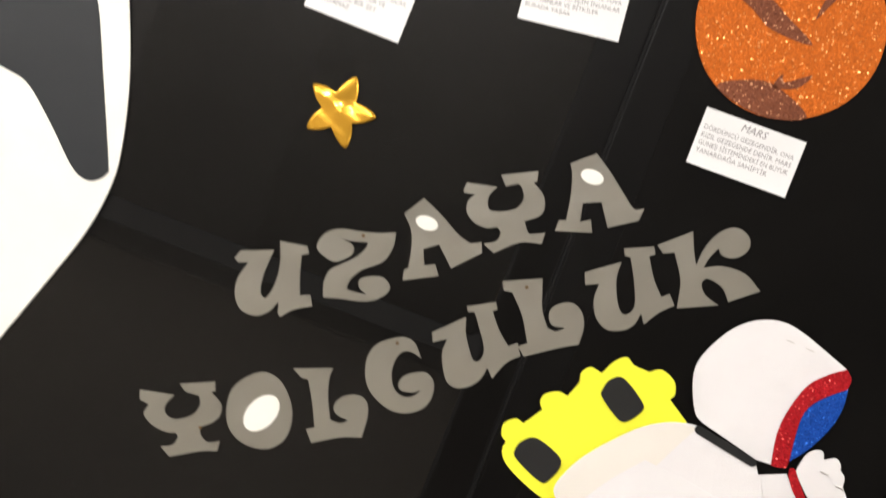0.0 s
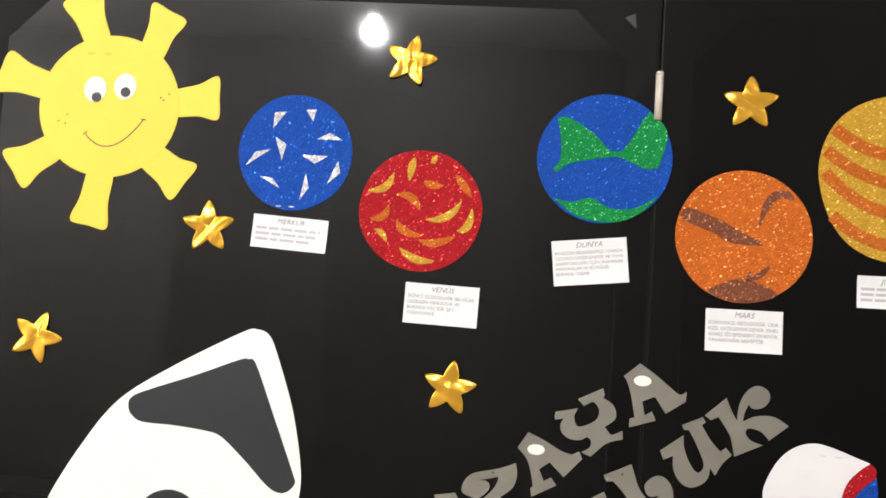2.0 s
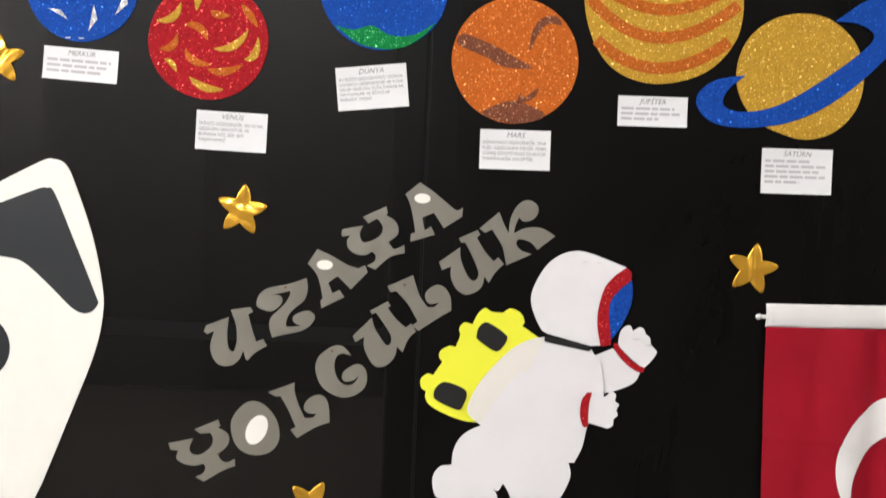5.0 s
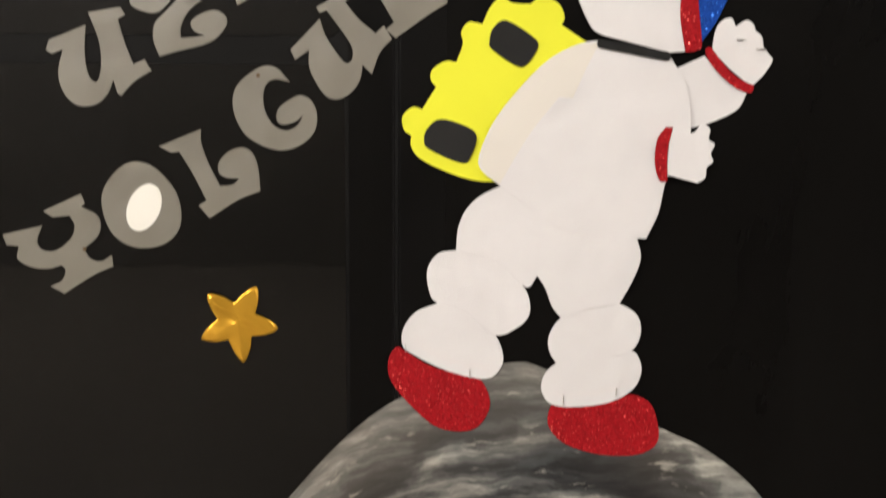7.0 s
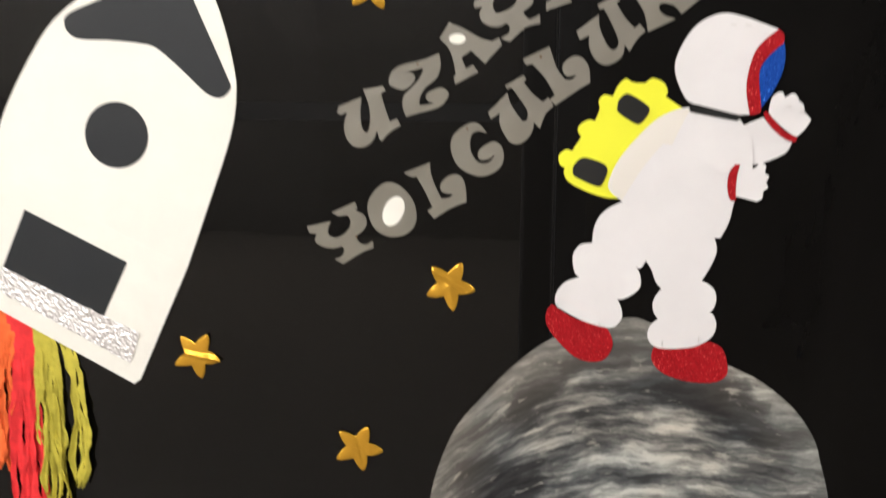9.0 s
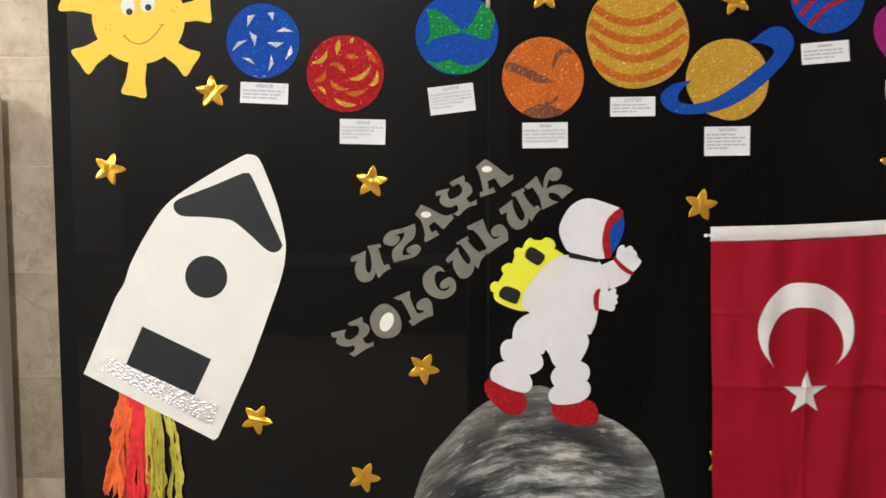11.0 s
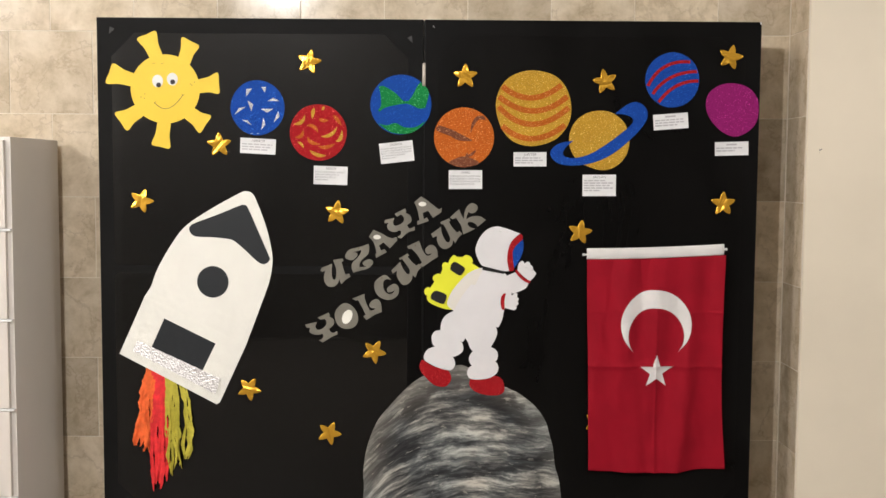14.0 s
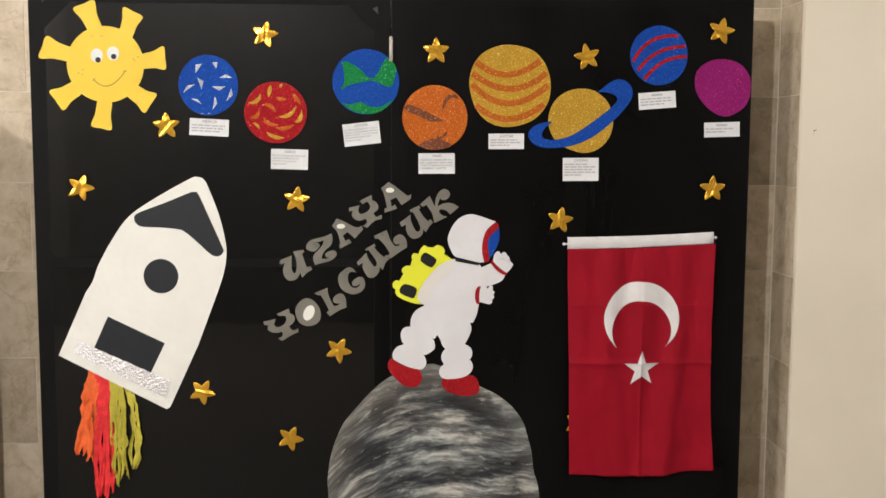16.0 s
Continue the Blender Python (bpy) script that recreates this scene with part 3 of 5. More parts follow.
# ---- title letters ----
LETTERS = [
    ("U", ((-33.9, 107.7), [(-5.5, 1.1), (-5.1, 2.2), (-1.2, 3.8), (-1.4, 1), (-1.2, -1.2), (-0.7, -2.1), (-0.1, -2), (0.3, -0.2), (0.1, 2.3), (-0.9, 5.1), (2.5, 5.7), (3, 4.9), (2.2, 4.4), (2.9, 1.9), (3.7, -0.3), (4.9, 0.2), (5.6, -1), (3.7, -2.2), (2.3, -3.7), (1.9, -3.4), (1.5, -2), (0.8, -3.6), (-0.6, -4.7), (-2.5, -4.7), (-3.8, -3.4), (-4.3, -1.3), (-3.7, 1.2), (-4.9, 0.7)], (0, 1, 2, 9, 10, 11, 12, 14, 15, 16, 18, 19, 20, 26, 27))),
    ("Z", ((-25.0, 113.4), [(-5.3, 0.3), (-5, 2.1), (-3.5, 3.4), (-0.7, 4.1), (1.3, 4.7), (3.2, 5.5), (3.5, 3.6), (2.9, 1.5), (0.9, -0.3), (0, -1.9), (-0.1, -3.2), (1.2, -3.1), (2.5, -2.9), (1.4, -2.5), (1, -1.6), (1.8, -0.8), (3.5, -0.2), (4.7, -0.8), (4.8, -1.8), (3.8, -3.1), (2.3, -3.9), (-0.4, -4.6), (-2.4, -5.2), (-3, -3.4), (-2.8, -1.7), (-1.6, -0.4), (-0.3, 1), (0.4, 2.4), (0.4, 3.1), (-1.3, 2.6), (-3, 2.3), (-1.6, 2.3), (-0.9, 1.7), (-1.1, 0.7), (-2.4, -0.5), (-3.8, -0.5)], (5, 10, 12, 22, 28, 30))),
    ("A", ((-16.8, 118.8), [(-3.3, 5.2), (-4.9, 2.6), (-3.4, 1), (-2.6, -1), (-2.1, -3.4), (-2.5, -3.8), (-2.2, -5.1), (1.7, -3), (0.8, -1.8), (-0.4, -2.4), (-1.2, -0.6), (0.4, 0.6), (2.8, -1.6), (5.6, 1.5), (5.1, 2.7), (3.9, 2.1), (2.1, 2.6), (-0.7, 4.1)], (0, 1, 4, 5, 6, 7, 8, 9, 10, 11, 12, 13, 14, 15))),
    ("Y", ((-10.4, 126.3), [(-5.6, 0.4), (-5.5, 1.3), (-1.9, 2.1), (-2.4, 0.9), (-2.3, -0.1), (-1.7, -0.8), (-0.2, -0.4), (1.2, 0.6), (1.5, 2), (0.8, 3.1), (0.3, 3.3), (-1, 2.5), (-2, 3.6), (2, 5.6), (2.3, 4.4), (2, 4.1), (3.5, 3.2), (4.2, 2), (4.1, 0.7), (2.6, -0.6), (3.5, -1.7), (4.2, -1.6), (5.4, -1), (5.5, -2.4), (3, -3.2), (0.5, -5.5), (-1, -4.9), (0.3, -4), (0.4, -2.9), (-0.2, -2.4), (-1.4, -3), (-3, -2.9), (-4.3, -2), (-4.6, -0.7), (-4.1, 0.3), (-5.4, -0)], (0, 1, 2, 10, 11, 12, 13, 14, 15, 19, 22, 23, 25, 26, 29, 34, 35))),
    ("A", ((-0.8, 130.6), [(-1.9, 5.7), (-4.4, 3.5), (-3.7, 2.3), (-3, 0), (-2.4, -3), (-3.2, -3.3), (-3.2, -4.7), (1, -3.3), (0.3, -1.9), (-0.8, -2.6), (-1.3, -0.4), (0.7, 0.5), (2.5, -2.1), (5.6, 0), (5.7, 1.6), (4.6, 1.1), (2.9, 2.3), (0.4, 4.2)], (0, 1, 4, 5, 6, 7, 8, 9, 10, 11, 12, 13, 14))),
    ("Y", ((-38.4, 87.7), [(-6.6, 1.2), (-2.3, 2.2), (-2.9, 0.5), (-2.4, -0.5), (-1, -0.6), (0.7, 0.7), (1.2, 2.2), (0.7, 3.3), (-1.1, 3.1), (-2.1, 3.8), (2, 5.7), (2.4, 4.6), (2, 4.3), (3.7, 3.3), (4, 1.9), (3.4, 0.7), (2.1, -0.4), (2.7, -1.4), (3.8, -1.8), (5.1, -1.1), (5.2, -2.4), (3.1, -3.3), (-0.2, -5.4), (-1.7, -4.6), (-0.4, -3.9), (0, -2.8), (-0.4, -2.2), (-1.8, -2.6), (-3.7, -2.4), (-5.1, -1.5), (-4.9, -0.1), (-6.2, 0)], (0, 1, 7, 8, 9, 10, 11, 12, 16, 19, 20, 22, 23, 26, 30, 31))),
    ("O", ((-29.8, 91.8), [(-1.8, 4.8), (1.1, 4.7), (3.7, 1.8), (4.1, -1.8), (2.2, -4), (-1.1, -4.3), (-3.6, -2.4), (-4.3, 1.6)], ())),
    ("L", ((-21.6, 96.0), [(-6.2, 2.6), (-1.6, 4.5), (-1.6, 3), (-0.9, 0.8), (0.3, -1.7), (1.6, -1.6), (2.4, -0.9), (1, -0.8), (0.2, -0.2), (0.3, 1), (1.4, 2.1), (2.8, 2.5), (3.9, 1.9), (4.5, 0.3), (4.7, -2.3), (2.2, -3.3), (-0.9, -5.3), (-2.1, -3.9), (-1.2, -3.3), (-2.6, -0.4), (-4, 2), (-4.9, 1.9)], (0, 1, 4, 6, 14, 16, 17, 18, 20, 21))),
    ("G", ((-14.8, 102.7), [(1.3, 2.9), (-0.2, 3.2), (-1.2, 2.7), (-1.6, 1.4), (-1.4, -0.3), (-0.5, -1.8), (0.8, -2.3), (2, -1.8), (2.7, -0.6), (1.8, -1.4), (0.4, -1.7), (-0.2, -1.1), (0, -0), (1.2, 1), (2.5, 1.5), (3.7, 0.8), (4.2, -0.8), (3.8, -2.6), (2.2, -4), (0, -4.5), (-2.4, -3.7), (-4, -2.3), (-4.9, 0.1), (-4.6, 2.2), (-3.3, 3.6), (-1.6, 4.6), (-0.1, 4.4)], (0, 8))),
    ("U", ((-7.9, 109.6), [(-5.5, -0.5), (-2.3, 2.8), (-1.6, 0.8), (0, -1.5), (0.7, -1.9), (1.2, -1.3), (1, 0.1), (-0.8, 2.7), (-1.6, 3.7), (-2.3, 3.4), (-2.7, 4), (0.4, 5.8), (0.9, 5), (0.4, 4.6), (1.9, 2.8), (3.7, 1.3), (4.6, 2.1), (5.5, 0.7), (4.2, -0.7), (3.3, -3.1), (2.3, -2.1), (2, -3.7), (1.1, -5), (-0.3, -5.8), (-1.7, -5.5), (-2.9, -3.8), (-3.5, -2.3), (-3.5, -0.6), (-5, -1.6)], (0, 1, 8, 9, 10, 11, 12, 13, 15, 16, 17, 19, 20, 27, 28))),
    ("L", ((-1.3, 115.8), [(-6.4, 2.2), (-2, 4.3), (-1.4, 2.6), (-0.6, 0.6), (0.7, -1.1), (1.8, -1.1), (2.7, -0.3), (1.2, -0.6), (0.4, 0.1), (0.3, 1.3), (1.3, 2.4), (2.6, 2.8), (3.9, 2.1), (4.7, 0.6), (4.9, -1.6), (2.8, -2.9), (-0.7, -5.4), (-1.8, -4.5), (-0.9, -3.7), (-2.7, -0.8), (-4.8, 1.4), (-5.8, 1.2)], (0, 1, 4, 6, 14, 16, 17, 18, 20, 21))),
    ("U", ((6.9, 122.4), [(-5.8, 0.2), (-2.2, 2.9), (-2, 0.8), (-0.9, -1.7), (0.1, -2.8), (0.9, -2.5), (1.1, -1.2), (-0.1, 1.5), (-1.4, 3.8), (-2.1, 3.7), (-2.5, 4.5), (0.7, 6), (1.2, 5.2), (0.6, 4.7), (2.1, 2.4), (3.7, 0.7), (4.5, 1.4), (5.5, 0.3), (4.1, -1.2), (3, -3.1), (2.2, -2), (1.9, -3.6), (0.9, -4.7), (-0.9, -5.3), (-2.6, -4.4), (-3.6, -2.5), (-3.7, -0.5), (-5.2, -1.2)], (0, 1, 8, 9, 10, 11, 12, 13, 15, 16, 17, 19, 20, 26, 27))),
    ("K", ((14.6, 128.8), [(-6.7, -0.1), (-3.4, 2.9), (-2.4, 0.7), (-1.6, -0.7), (-1.4, 1.7), (-0.6, 3.7), (0.6, 4.9), (1.9, 5.1), (3.1, 4.4), (3.4, 3.2), (2.8, 2.1), (1.8, 1.5), (0.7, 1.5), (0.1, 2.1), (-0.5, 0.6), (-0.7, -0.7), (1.3, 0.3), (4.1, 0.4), (6.5, -0.9), (3.5, -3.4), (2.2, -2.1), (0.3, -1.7), (-0.2, -2.5), (0.7, -3.6), (2.6, -4.2), (-1.8, -6.3), (-2.1, -4.9), (-2.7, -2.9), (-4.5, -0.2), (-5.7, -0.8)], (0, 1, 3, 13, 15, 18, 19, 24, 25, 26, 28, 29))),
]
OVALS = {2: (-18.7, 121.3, 1.4, 0.85, 0.0), 4: (-2.2, 133.5, 1.4, 0.85, 0.0), 6: (-29.6, 91.9, 1.75, 2.75, -0.42)}
TACKS = {5: (2.2, -0.4), 8: (-2.1, 3.6), 1: (-0.4, 3.7), 10: (-3.4, 2.6)}
for k, (sign, (at, points, corners)) in enumerate(LETTERS):
    letter = thing("letter", at, f"grey cardboard cut-out letter {sign} in a curly style", "letter", "title letters")
    part("face", sheet(bent(points, corners), 0.9, 2.2), GREY_CARD, letter)
    if k in TACKS:
        part("tack", sheet(oval(*TACKS[k], 0.22, 0.22, n=10), 2.2, 3.0), BROWN_INK, letter, "small rusty tack")
    if k in OVALS:
        ox, oz, rx, rz, turn = OVALS[k]
        part("oval", sheet(oval(ox - at[0], oz - at[1], rx, rz, turn), 2.2, 2.6), WHITE_CARD, letter, "white paper oval")


# ---- paper sun ----
def paper_sun():
    at = (-95.4, 174.5)
    sun = thing("paper_sun", at, "smiling yellow cardboard sun with seven flared rays", "decoration")
    rays = [(-100.8, 185.3, -105.4, 192.3, -98.6, 195.1, -96.3, 186.7), (-90.6, 185.8, -89.2, 193.0, -83.0, 189.9, -86.4, 183.5),
            (-83.1, 178.1, -76.5, 180.5, -76.0, 173.0, -82.9, 173.1), (-84.8, 167.6, -79.0, 164.9, -83.2, 158.7, -88.5, 163.9),
            (-93.6, 161.8, -94.0, 153.2, -100.6, 154.5, -98.5, 162.1), (-103.9, 164.4, -109.4, 159.4, -113.8, 165.7, -106.7, 168.6),
            (-107.8, 175.3, -116.8, 176.4, -114.1, 183.5, -106.3, 179.9)]
    for r in rays:
        a, b, c, d = [Vector((r[i] - at[0], r[i + 1] - at[1])) for i in (0, 2, 4, 6)]
        mid1, mid2 = a.lerp(b, 0.5) + (c - b) * 0.045, d.lerp(c, 0.5) - (c - b) * 0.045
        tip = b.lerp(c, 0.5) * 1.012
        part("ray", sheet(bent([a * 0.85, a, mid1, b, tip, c, mid2, d, d * 0.85], (0, 8)), 0.9, 2.4), YELLOW_CARD, sun)
    part("disc", sheet(oval(0, 0, 12.5, 12.45, 0, 64, 0.012, 3), 0.9, 2.8), YELLOW_CARD, sun)
    for ex, ez, px, pz in ((-98.1, 177.3, -97.75, 175.9), (-92.8, 178.0, -92.65, 177.0)):
        eye = part("eye", sheet(oval(ex - at[0], ez - at[1], 1.95, 2.25), 2.8, 3.8), EYE_WHITE, sun, "white oval eye")
        part("pupil", sheet(oval(px - at[0], pz - at[1], 0.88, 0.88, n=24), 3.8, 4.6), PUPIL, eye, "black pupil")
    bm = bmesh.new()
    sheet(ribbon((-99.2 - at[0], 169.4 - at[1]), (-94.4 - at[0], 167.55 - at[1]), (-89.1 - at[0], 172.3 - at[1]), 0.22, steps=20), 2.8, 3.0, bm)
    sheet(ribbon((-99.6 - at[0], 169.3 - at[1]), (-99.2 - at[0], 169.6 - at[1]), (-98.9 - at[0], 169.9 - at[1]), 0.2, steps=3), 2.8, 3.1, bm)
    sheet(ribbon((-89.6 - at[0], 172.4 - at[1]), (-89.1 - at[0], 172.4 - at[1]), (-88.6 - at[0], 172.3 - at[1]), 0.2, steps=3), 2.8, 3.1, bm)
    part("mouth", bm, BROWN_INK, sun, "thin drawn smile")
    for sx in (-99.4, -96.4):
        part("staple", sheet([Vector((sx + dx - at[0], 183.6 + dz - at[1])) for dx, dz in ((-0.5, -0.12), (0.5, 0.02), (0.5, 0.12), (-0.5, -0.02))], 2.8, 3.3), BROWN_INK, sun, "rusty staple")
    for fx, fz in ((-102.8, 172.7), (-104.2, 171.5), (-103.0, 171.1), (-84.9, 177.0), (-86.3, 176.3), (-85.8, 175.9)):
        part("freckle", sheet(oval(fx - at[0], fz - at[1], 0.17, 0.17, n=8), 2.8, 3.0), BROWN_INK, sun)


paper_sun()


# ---- planets ----
def planet(label, at, outline, mat):
    p = thing("planet_cutout", at, label, "decoration", "planets")
    part("disc", sheet(outline, 0.9, 3.0), mat, p)
    return p


def rel(at, *pairs):
    return [Vector((pairs[i] - at[0], pairs[i + 1] - at[1])) for i in range(0, len(pairs), 2)]


AT = (-62.1, 168.0)
mercury = planet("blue glitter foam planet with silver slivers", AT, oval(0, 0, 9.8, 9.9, 0, 56, 0.015, 1), BLUE_G)
for s in ((-66.2, 171.9, -66.1, 174.7, -64.0, 174.9), (-60.7, 175.4, -58.9, 175.5, -59.4, 173.4), (-58.5, 170.4, -56.4, 171.6, -54.0, 170.4), (-70.4, 165.4, -68.9, 167.8, -66.3, 168.3), (-65.7, 170.5, -63.7, 169.3, -64.3, 166.6),
          (-60.9, 167.6, -56.4, 167.6, -58.6, 166.2), (-67.8, 163.6, -65.7, 163.4, -64.3, 161.7), (-56.3, 162.8, -54.6, 166.9, -54.1, 164.8), (-60.8, 159.9, -60.0, 164.5, -59.3, 162.0)):
    part("sliver", sheet(rel(AT, *s), 3.0, 3.8), SILVER_G, mercury, "silver glitter sliver")
for s in (-64.3, -62.0):
    part("staple", sheet(rel(AT, s - 0.45, 158.6, s + 0.45, 158.6, s + 0.45, 158.75, s - 0.45, 158.75), 3.0, 3.6), STEEL, mercury, "steel staple")

AT = (-40.1, 159.2)
venus = planet("red glitter foam planet with yellow and orange flecks", AT, oval(0, 0, 10.4, 10.2, 0, 56, 0.015, 2), RED_G)
for c, s in (("y", (-49.1, 162.2, -46.3, 162.9, -45.0, 165.4)), ("y", (-42.3, 164.2, -42.0, 166.4, -41.6, 168.1)), ("y", (-38.9, 167.3, -38.3, 167.9, -38.0, 168.7)), ("o", (-39.8, 164.2, -38.5, 163.6, -36.4, 163.6)),
             ("o", (-34.6, 165.5, -33.2, 163.9, -31.7, 161.8)), ("o", (-44.3, 161.7, -41.8, 161.3, -40.2, 159.2)), ("o", (-48.5, 157.5, -46.4, 157.9, -45.5, 160.0)), ("y", (-39.1, 157.8, -35.7, 158.4, -33.3, 161.2)),
             ("y", (-33.8, 156.2, -32.1, 157.0, -31.5, 160.0)), ("y", (-47.6, 155.7, -46.3, 155.0, -45.5, 153.6)), ("o", (-44.0, 157.5, -42.5, 155.6, -39.5, 155.0)), ("o", (-40.1, 154.3, -37.3, 153.9, -34.0, 155.2)), ("y", (-43.2, 152.8, -40.5, 151.1, -37.3, 150.9))):
    e = rel(AT, *s)
    part("fleck", sheet(ribbon(*e, 1.35 if (e[2] - e[0]).length > 3 else 1.0, True), 3.0, 3.8), GOLD_G if c == "y" else BAND_G, venus)

AT = (-10.2, 169.5)
earth = planet("blue and green glitter foam planet Earth", AT, oval(0, 0, 11.1, 10.75, 0, 56, 0.012, 4), BLUE_G)
for (c, points, corners) in (((-9.8, 171.7), [(-8.4, 4.2), (-6.4, 4.3), (-2.2, 1.8), (0.4, -0.8), (2.4, -0.9), (3.8, 1.1), (5.6, 4.5), (6.7, 5.9), (8.9, 3.9), (9.7, 1.5), (8.5, -3.4), (6.1, -3.6), (2.4, -2), (-0.3, -2.1), (-5.8, -3.3), (-8.1, -4.9), (-8.7, -4.3), (-7.6, -2.6), (-7.7, 1)], (0, 4, 7, 10, 15, 16)), ((-9.4, 161.3), [(-9, 1.3), (-5.8, 0.7), (-2.6, 1.5), (0.6, 0), (4.6, 0.2), (8.4, 2.5), (6.2, 0), (3.1, -1.9), (-0.4, -2.4), (-4.8, -1.6)], (0, 5))):
    part("land", sheet(bent([(x + c[0] - AT[0], z + c[1] - AT[1]) for x, z in points], corners), 3.0, 4.0), GREEN_G, earth, "green glitter land")

AT = (12.8, 157.8)
mars = planet("orange glitter foam planet with brown markings", AT, oval(0, 0, 10.9, 10.8, 0, 56, 0.012, 5), ORANGE_G)
for s in ((3.3, 161.9, 4.6, 161.9, 8.8, 160.4, 12.3, 158.6, 15.9, 156.6, 10.9, 156.7, 7.9, 158.2, 2.9, 160.2), (15.2, 159.5, 15.6, 163.0, 17.2, 165.3, 19.6, 165.6, 20.5, 164.2, 18.2, 164.3, 16.5, 162.3),
          (7.4, 148.6, 11.0, 150.6, 14.0, 150.8, 18.4, 148.8, 15.3, 147.3, 11.4, 147.2), (13.5, 150.6, 14.0, 152.4, 14.6, 151.6, 17.2, 153.4, 16.1, 151.4)):
    part("marking", sheet(bent(rel(AT, *s), ()), 3.0, 3.4), BROWN_G, mars, "brown marking")

AT, points, corners = ((37.7, 168.2), [(-0.6, 13.9), (6.9, 12.5), (11.4, 8.6), (13.7, 2.7), (13.6, -3.3), (11.6, -7.6), (7.9, -11.1), (2.3, -13.1), (-3.3, -13.1), (-8.3, -10.8), (-11.7, -6.2), (-13.4, 0), (-12.9, 5), (-10.7, 9.4), (-6.6, 12.5)], ())
jupiter = planet("large golden glitter foam planet with orange bands", AT, bent(points, corners), GOLD_G)
for s in ((27.0, 176.1, 37.5, 172.0, 48.4, 176.7), (25.8, 172.4, 38.4, 167.3, 50.6, 172.6), (25.7, 168.8, 37.8, 162.5, 51.2, 168.6), (27.1, 161.8, 38.0, 157.3, 49.9, 162.3)):
    part("band", sheet(ribbon(*rel((38.2, 168.0), *s), 2.0, steps=20), 3.0, 3.6), BAND_G, jupiter, "orange band")

AT, points, corners = ((61.7, 157.1), [(-0.2, 10.7), (4.9, 9.9), (9.4, 6.1), (11.2, 0.6), (10.3, -5), (6.9, -9.1), (2.3, -10.8), (-2.3, -10), (-7.3, -7.6), (-10.3, -2.9), (-10.6, 1.9), (-8.8, 6.3), (-5, 9.5)], ())
saturn = planet("golden glitter foam planet with a blue ring", AT, bent(points, corners), GOLD_G)
c, points, corners = ((61.7, 157.8), [(-9.2, -0.9), (-14.2, -1.9), (-17.1, -4.2), (-17.2, -6.7), (-14.5, -9.2), (-9.1, -9.9), (-1.4, -8.7), (5.7, -5.2), (12.8, 0.9), (17.1, 6.4), (17.3, 10.4), (14.6, 12.9), (11, 12.7), (5.7, 8.9), (9.6, 8.6), (12.4, 6.9), (10.9, 4.2), (3.6, -1.6), (-3.5, -5.9), (-9.6, -7.2), (-12.7, -6.2), (-12.2, -3.7)], (0, 13))
part("ring", sheet(bent([(x + c[0] - AT[0], z + c[1] - AT[1]) for x, z in points], corners), 3.1, 5.0), BLUE_G, saturn, "blue glitter ring")

AT = (88.0, 179.0)
uranus = planet("blue glitter foam planet with three red stripes", AT, oval(0, 0, 9.75, 9.9, 0, 56, 0.012, 6), BLUE_G)
for s in ((79.2, 176.8, 85.3, 183.8, 94.4, 185.5), (81.0, 173.9, 87.5, 179.9, 96.9, 182.1), (83.2, 171.0, 89.6, 176.9, 97.5, 178.7)):
    part("stripe", sheet(ribbon(*rel(AT, *s), 1.15, steps=16), 3.0, 3.6), RED_G, uranus, "red stripe")

AT, points, corners = ((110.0, 169.1), [(0, 8.9), (5.6, 7.4), (9, 3.4), (9.6, -2.1), (7.6, -7.1), (1.9, -10.3), (-3.3, -8.7), (-7.5, -4.6), (-9.5, -0.1), (-8.8, 4.9), (-4.8, 8.1)], ())
planet("plain purple glitter foam planet", AT, bent(points, corners), PURPLE_G)


# ---- paper labels ----
def writing(body, size, shear, width):
    """Built-in letters as a flat mesh, centred on its width, fitted to it in metres."""
    data = bpy.data.curves.new("text", "FONT")
    data.body, data.size, data.shear, data.align_x = body, size, shear, "CENTER"
    data.resolution_u = 2
    ob = new("text", data)
    bpy.context.view_layer.update()
    mesh = bpy.data.meshes.new_from_object(ob.evaluated_get(bpy.context.evaluated_depsgraph_get()))
    bpy.data.objects.remove(ob)
    wide = max(v.co.x for v in mesh.vertices) - min(v.co.x for v in mesh.vertices)
    k = min(1.0, width / wide)
    for v in mesh.vertices:
        v.co = (v.co.x * k, 0, v.co.y)
    return mesh


